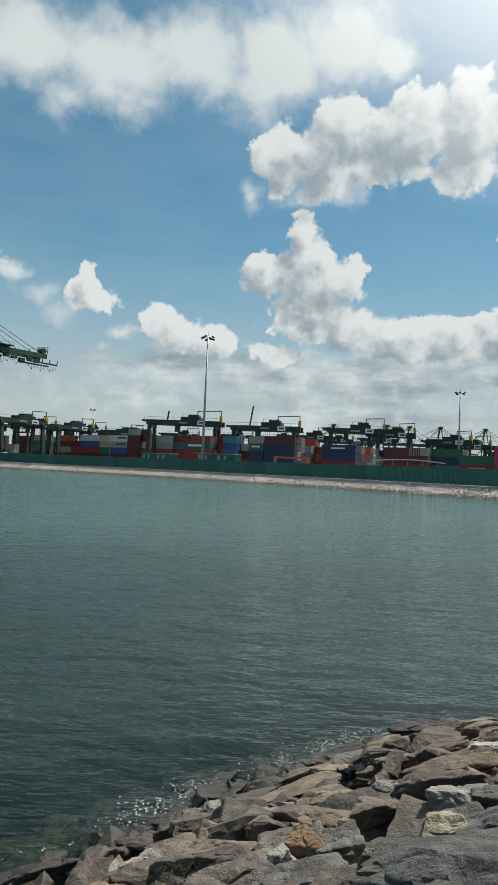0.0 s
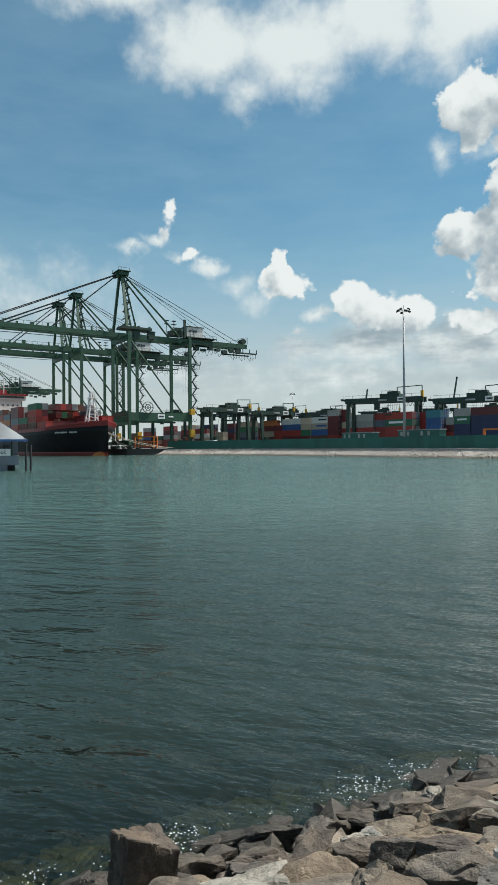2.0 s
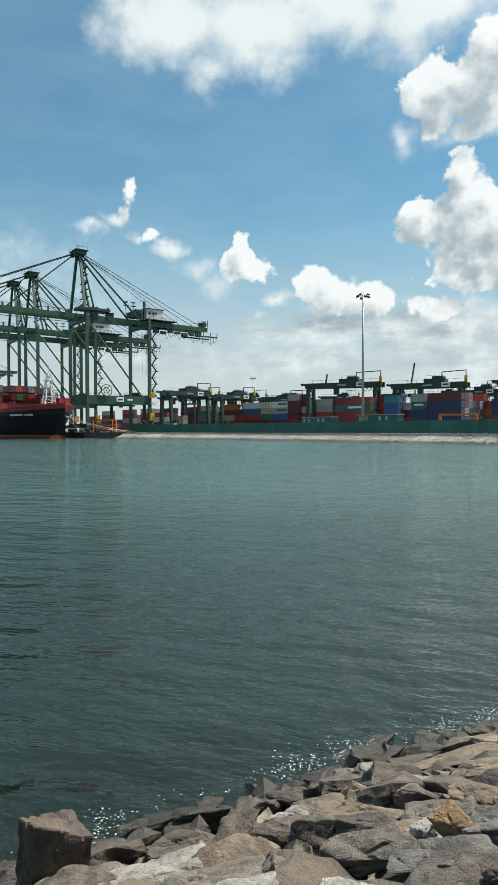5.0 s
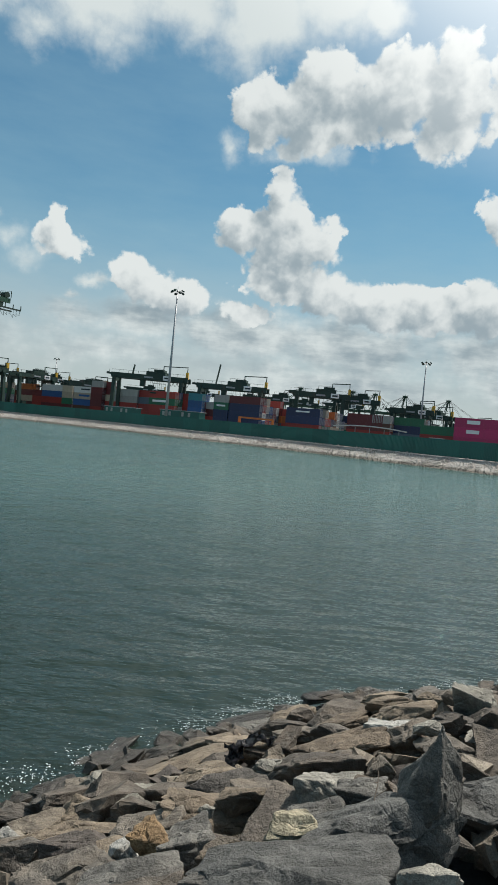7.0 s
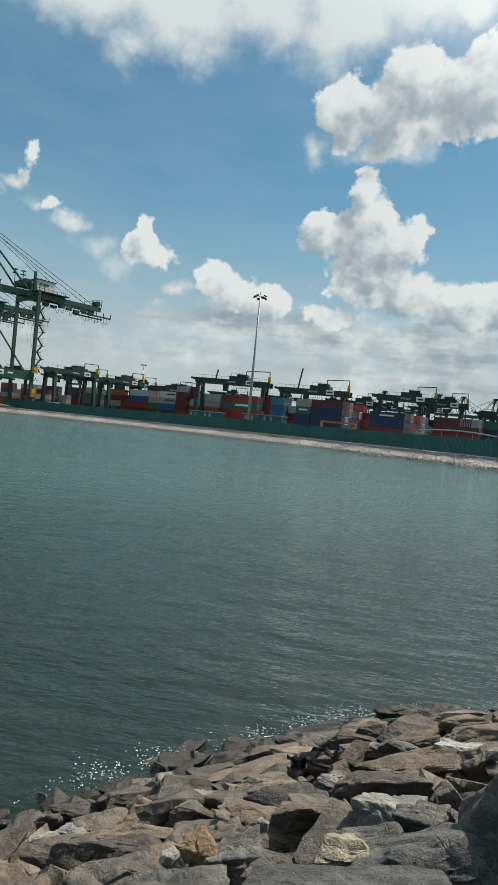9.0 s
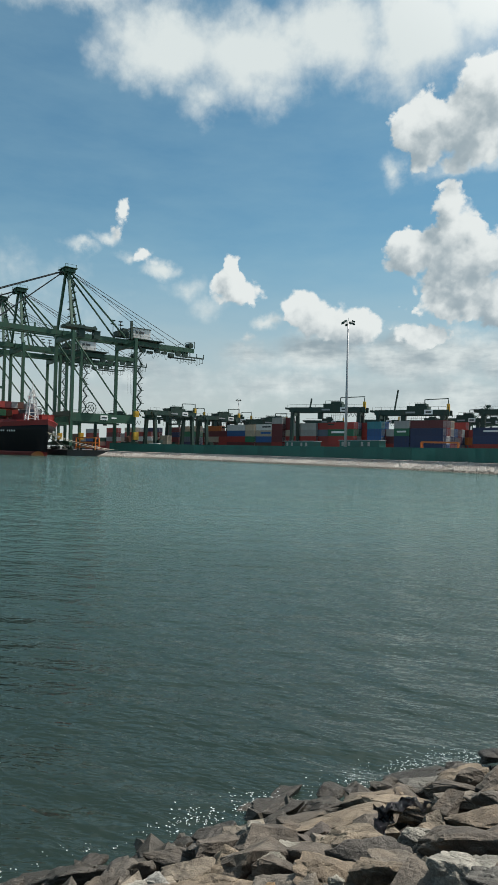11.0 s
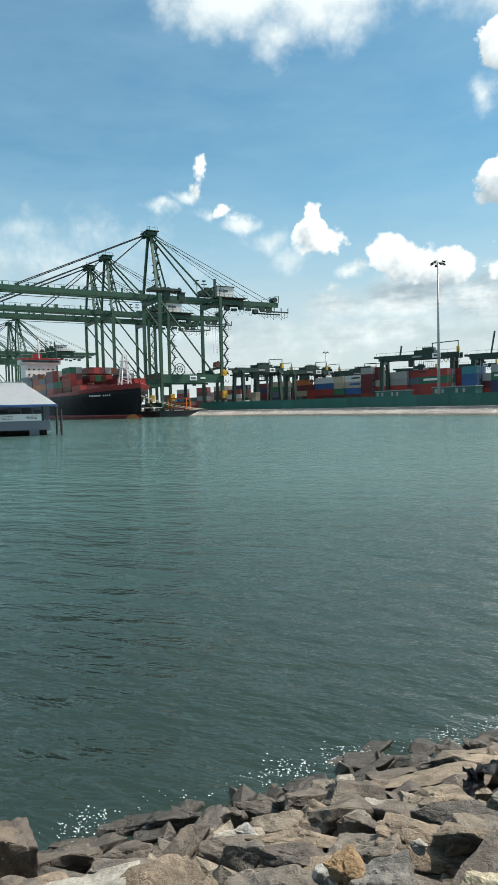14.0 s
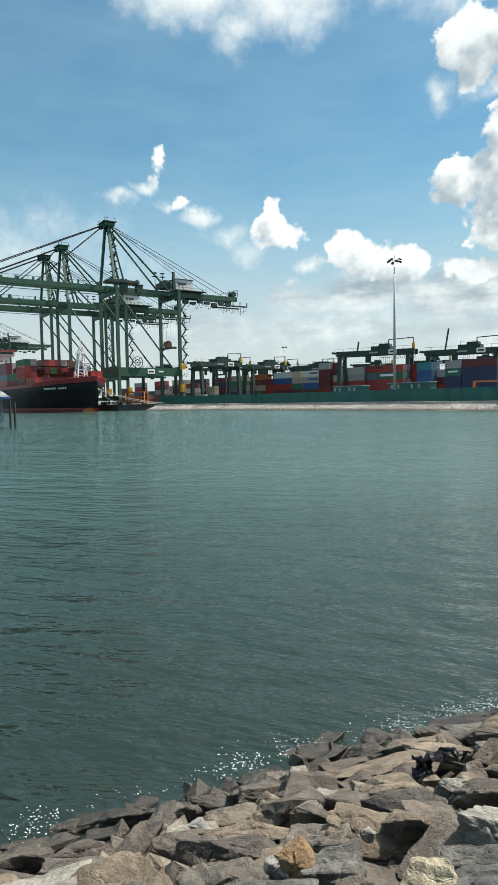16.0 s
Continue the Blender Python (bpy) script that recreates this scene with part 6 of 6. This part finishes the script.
# the nearest three hundred or so are things of their own, the rest is joined
tries = 0
while len(spots) < 760 and tries < 60000:
    tries += 1
    l, s = pick.uniform(-4.5, 11.5), pick.uniform(0.9, 8.2)
    size = pick.choice((0.24, 0.3, 0.36, 0.42, 0.5)) * (0.9 if s > 4.5 else 1.0)
    p = ALONG * l + OUT * s
    if any((p.x - a) ** 2 + (p.y - b) ** 2 < (r * 0.52 + size * 0.22) ** 2 for a, b, r in PLACED):
        continue
    if s > waterline(l) + 1.5:
        continue
    spots.append(p)
    z = bank(l, s) - 0.03 + pick.uniform(-0.06, 0.05) - (0.03 if s > waterline(l) - 0.7 else 0.0)
    boulder(p.x, p.y, z, size * pick.uniform(1.1, 1.7), size * pick.uniform(0.8, 1.1), size * pick.uniform(0.45, 0.7), 29 + pick.uniform(-45, 45), pick.uniform(-13, 6) - 8, pick.uniform(-11, 11), pick.randrange(28), pick.choice(("plain", "plain", "plain", "tan", "pale", "plain", "dark")), keep=-2.6 < l < 8.2 and 1.6 < s and len([1 for q in spots]) < 330 and KEPT.append(1) is None and len(KEPT) < 205)

verts, faces = [], []
for data, m in FIELD:
    base = len(verts)
    verts += [m @ v.co for v in data.vertices]
    faces += [[base + i for i in f.vertices] for f in data.polygons]
data = bpy.data.meshes.new("boulder_field")
data.from_pydata(verts, [], faces)
data.materials.append(ROCK)
tagged(new("boulder_field", data), "grey-brown boulders farther along the near revetment", "boulders", kind="stuff")

# smaller stones that fill the gaps
verts, faces = [], []
for _ in range(4200):
    l, s = pick.uniform(-9, 16), pick.uniform(-1, 7.6)
    r = pick.uniform(0.04, 0.15)
    p = ALONG * l + OUT * s
    c = Vector((p.x, p.y, bank(l, s) - 0.14 + pick.uniform(-0.1, 0.08)))
    spin = Euler((pick.uniform(0, 6), pick.uniform(0, 6), pick.uniform(0, 6))).to_matrix()
    base = len(verts)
    for v in ((1, 0, 0.2), (-1, 0.1, 0), (0, 1, -0.2), (0.1, -1, 0), (0, 0.2, 1), (0.2, 0, -1), (0.8, 0.7, 0.3), (-0.6, -0.7, 0.5)):
        verts.append(c + spin @ (Vector(v) * r * pick.uniform(0.75, 1.2)))
    faces += [(base + i, base + j, base + k) for i, j, k in ((0, 6, 4), (6, 2, 4), (2, 1, 4), (1, 7, 4), (7, 3, 4), (3, 0, 4), (2, 6, 5), (6, 0, 5), (1, 2, 5), (3, 7, 5), (7, 1, 5), (0, 3, 5))]
data = bpy.data.meshes.new("gap_stones")
data.from_pydata(verts, [], faces)
data.materials.append(ROCK)
tagged(new("gap_stones", data), "small broken stones wedged between the boulders", "stones", kind="stuff")

# farther along the same shore, and behind
verts, faces = [], []
for _ in range(900):
    l, s = pick.choice((pick.uniform(-28, -5.5), pick.uniform(12.5, 46))), pick.uniform(-6, 6.4)
    r = pick.uniform(0.2, 0.42)
    p = ALONG * l + OUT * s
    c = Vector((p.x, p.y, bank(l, s) + pick.uniform(-0.1, 0.05)))
    spin = Euler((pick.uniform(0, 6), pick.uniform(0, 6), pick.uniform(0, 6))).to_matrix()
    base = len(verts)
    for v in ((1, 0, 0.2), (-1, 0.1, 0), (0, 1, -0.2), (0.1, -1, 0), (0, 0.2, 1), (0.2, 0, -1), (0.8, 0.7, 0.3), (-0.6, -0.7, 0.5)):
        verts.append(c + spin @ (Vector(v) * r * pick.uniform(0.75, 1.2)))
    faces += [(base + i, base + j, base + k) for i, j, k in ((0, 6, 4), (6, 2, 4), (2, 1, 4), (1, 7, 4), (7, 3, 4), (3, 0, 4), (2, 6, 5), (6, 0, 5), (1, 2, 5), (3, 7, 5), (7, 1, 5), (0, 3, 5))]
data = bpy.data.meshes.new("shore_stones")
data.from_pydata(verts, [], faces)
data.materials.append(ROCK)
tagged(new("shore_stones", data), "grey-brown boulders along the rest of the near shore", "stones", kind="stuff")


# ---- litter on the rocks, and glint flecks at the water's edge ----
def crumpled_bag():
    """A torn black plastic bag draped over two stones."""
    film = material("black_plastic_film", (0.012, 0.012, 0.016), 0.25, vary=0.3, grain=8.0, bump=0.6, bump_scale=30.0, specular=0.7)
    bm = bmesh.new()
    n, k = 46, 18
    grid = []
    for i in range(n):
        u = i / (n - 1)
        if u < 0.45:                      # the part that hangs down between the stones
            mid = Vector((0.0, -0.10 + 0.02 * math.sin(u * 9), 0.0)).lerp(Vector((-0.01, 0.20, 0.13)), u / 0.45)
            wide = 0.05 + 0.12 * u
        else:
            v = (u - 0.45) / 0.55
            mid = Vector((-0.01, 0.20, 0.13)).lerp(Vector((0.42, 0.34, 0.16)), v) + Vector((0, 0, 0.05 * math.sin(v * 3.1)))
            wide = 0.11 + 0.05 * math.sin(v * 6)
        row = []
        for j in range(k):
            w = (j / (k - 1) - 0.5) * 2
            p = mid + Vector((w * wide * (1.0 if u < 0.45 else 0.35), 0 if u < 0.45 else w * wide, 0))
            q = p * 14
            p += Vector((noise.noise(q), noise.noise(q + Vector((5, 0, 0))), noise.noise(q + Vector((0, 7, 0))))) * 0.055
            p += Vector((noise.noise(q * 2.7), noise.noise(q * 2.7 + Vector((5, 0, 0))), 1.4 * noise.noise(q * 2.7 + Vector((0, 7, 0))))) * 0.03
            row.append(bm.verts.new(p))
        grid.append(row)
    for a, b in zip(grid[:-1], grid[1:]):
        for j in range(k - 1):
            bm.faces.new((a[j], a[j + 1], b[j + 1], b[j]))
    bmesh.ops.solidify(bm, geom=bm.faces[:], thickness=0.004)
    solo("plastic_bag", bm, film, BAG_PLACE, "torn shiny black plastic bag draped over the rocks", "bag")


BAG_PLACE = pose(0.84, 4.72, 0.84, 0, 0, -6) @ Matrix.Scale(0.66, 4)
crumpled_bag()


def dry_stem(x, y, z, turn):
    bm = bmesh.new()
    last = Vector((0, 0, 0))
    for k in range(9):
        p = last + Vector((0.012 * math.sin(k * 1.3), 0.045, 0.022 + 0.006 * math.cos(k * 2.0)))
        rod(bm, last, p, 0.0032 - 0.0002 * k, 6)
        if k in (3, 5):
            rod(bm, p, p + Vector((0.05, 0.02, 0.03)), 0.0014, 5)
        last = p
    solo("dry_stem", bm, material("dry_plant_stem", (0.07, 0.055, 0.04), 0.85, vary=0.4, grain=30.0), pose(x, y, z, 0, 0, turn), "dry brown plant stem lying on a large boulder", "stem")


dry_stem(1.22, 2.62, 1.62, -12)

# white flecks along the waterline that imitate sun glints on ripples and wet stones
verts, faces = [], []
for _ in range(2800):
    l = pick.uniform(-3.0, 9.0)
    if noise.noise(Vector((l * 1.6, 3.1, 0))) < 0.05 and pick.random() < 0.85:
        continue
    s = waterline(l) + pick.gauss(0.02, 0.11)
    p = ALONG * l + OUT * s
    r = pick.uniform(0.002, 0.0065)
    base = len(verts)
    c = Vector((p.x, p.y, 0.006 + pick.random() * 0.02))
    for v in ((1.6, 0, 0), (-1.6, 0, 0), (0, 1, 0), (0, -1, 0), (0, 0, 0.8), (0, 0, -0.8)):
        verts.append(c + Vector(v) * r * pick.uniform(0.7, 1.3))
    faces += [(base + i, base + j, base + k) for i, j, k in ((0, 2, 4), (2, 1, 4), (1, 3, 4), (3, 0, 4), (2, 0, 5), (1, 2, 5), (3, 1, 5), (0, 3, 5))]
data = bpy.data.meshes.new("foam_flecks")
data.from_pydata(verts, [], faces)
data.materials.append(material("white_glint", (0.85, 0.87, 0.87), 0.3, vary=0.1))
tagged(new("foam_flecks", data), "white flecks modelled in place of sun glints along the water's edge", "foam", kind="stuff")

# ---- what moves ----
def hoist_trolley():
    """The front crane's trolley with its hoist ropes."""
    car = thing("hoist_trolley", FRONT_CRANE @ pose(-30, 0, 45.4), "dark hoist trolley with thin ropes under the crane girder", "trolley")
    bm = bmesh.new()
    box(bm, (0, 0, 0), (5.0, 5.0, 0.9))
    for sx in (-1.9, 1.9):
        rod(bm, (sx, -2.4, 0.3), (sx, 2.4, 0.3), 0.4, 10)
    part("carriage", bm, GREEN_DARK, car)
    for sx in (-1.2, 1.2):
        for sy in (-1.6, 1.6):
            bm = bmesh.new()
            rod(bm, (sx, sy, -0.3), (sx * 0.8, sy * 0.8, -20.6), 0.035, 4)
            part("rope", bm, CABLE, car)
    return car


def hoist_spreader():
    """The spreader that the trolley lifts; its origin is its underside."""
    lift = thing("hoist_spreader", FRONT_CRANE @ pose(-30, 0, 6.0), "dark brown container spreader being hoisted between the crane legs", "spreader")
    bm = bmesh.new()
    box(bm, (0, 0, 1.9), (2.6, 3.2, 1.5))
    for sx in (-0.8, 0.8):
        rod(bm, (sx, -1.2, 3.0), (sx, 1.2, 3.0), 0.6, 10)
    box(bm, (0, 1.1, 3.1), (0.8, 0.5, 1.6))
    part("head_block", bm, PAINTS["brown"], lift)
    bm = bmesh.new()
    box(bm, (0, 0, 0.7), (2.2, 12.0, 0.6))
    for sy in (-6, 6):
        box(bm, (0, sy, 0.5), (2.5, 0.4, 0.9))
    part("spreader_beam", bm, GREEN_DARK, lift)
    return lift


TROLLEY, LIFT = hoist_trolley(), hoist_spreader()


def motions():
    start = water.matrix_basis.copy()
    walk(water, [(0.0, start), (16.0, start @ pose(3.2, -4.2, 0))])

    def hung(x, z):
        return FRONT_CRANE @ pose(x, 0, z - GROUND - 1.5)

    walk(TROLLEY, [(0.0, FRONT_CRANE @ pose(-30.5, 0, 45.4)), (13.0, FRONT_CRANE @ pose(-30.5, 0, 45.4)), (14.1, FRONT_CRANE @ pose(-29.8, 0, 45.4)), (16.0, FRONT_CRANE @ pose(-26.2, 0, 45.4))])
    walk(LIFT, [(0.0, hung(-30.5, 5.4)), (10.0, hung(-30.5, 5.4)), (13.3, hung(-30.3, 17.5)), (14.1, hung(-29.8, 21.8)), (14.9, hung(-28.4, 25.0)), (15.6, hung(-27.0, 26.8)), (16.0, hung(-26.2, 27.2))])


motions()
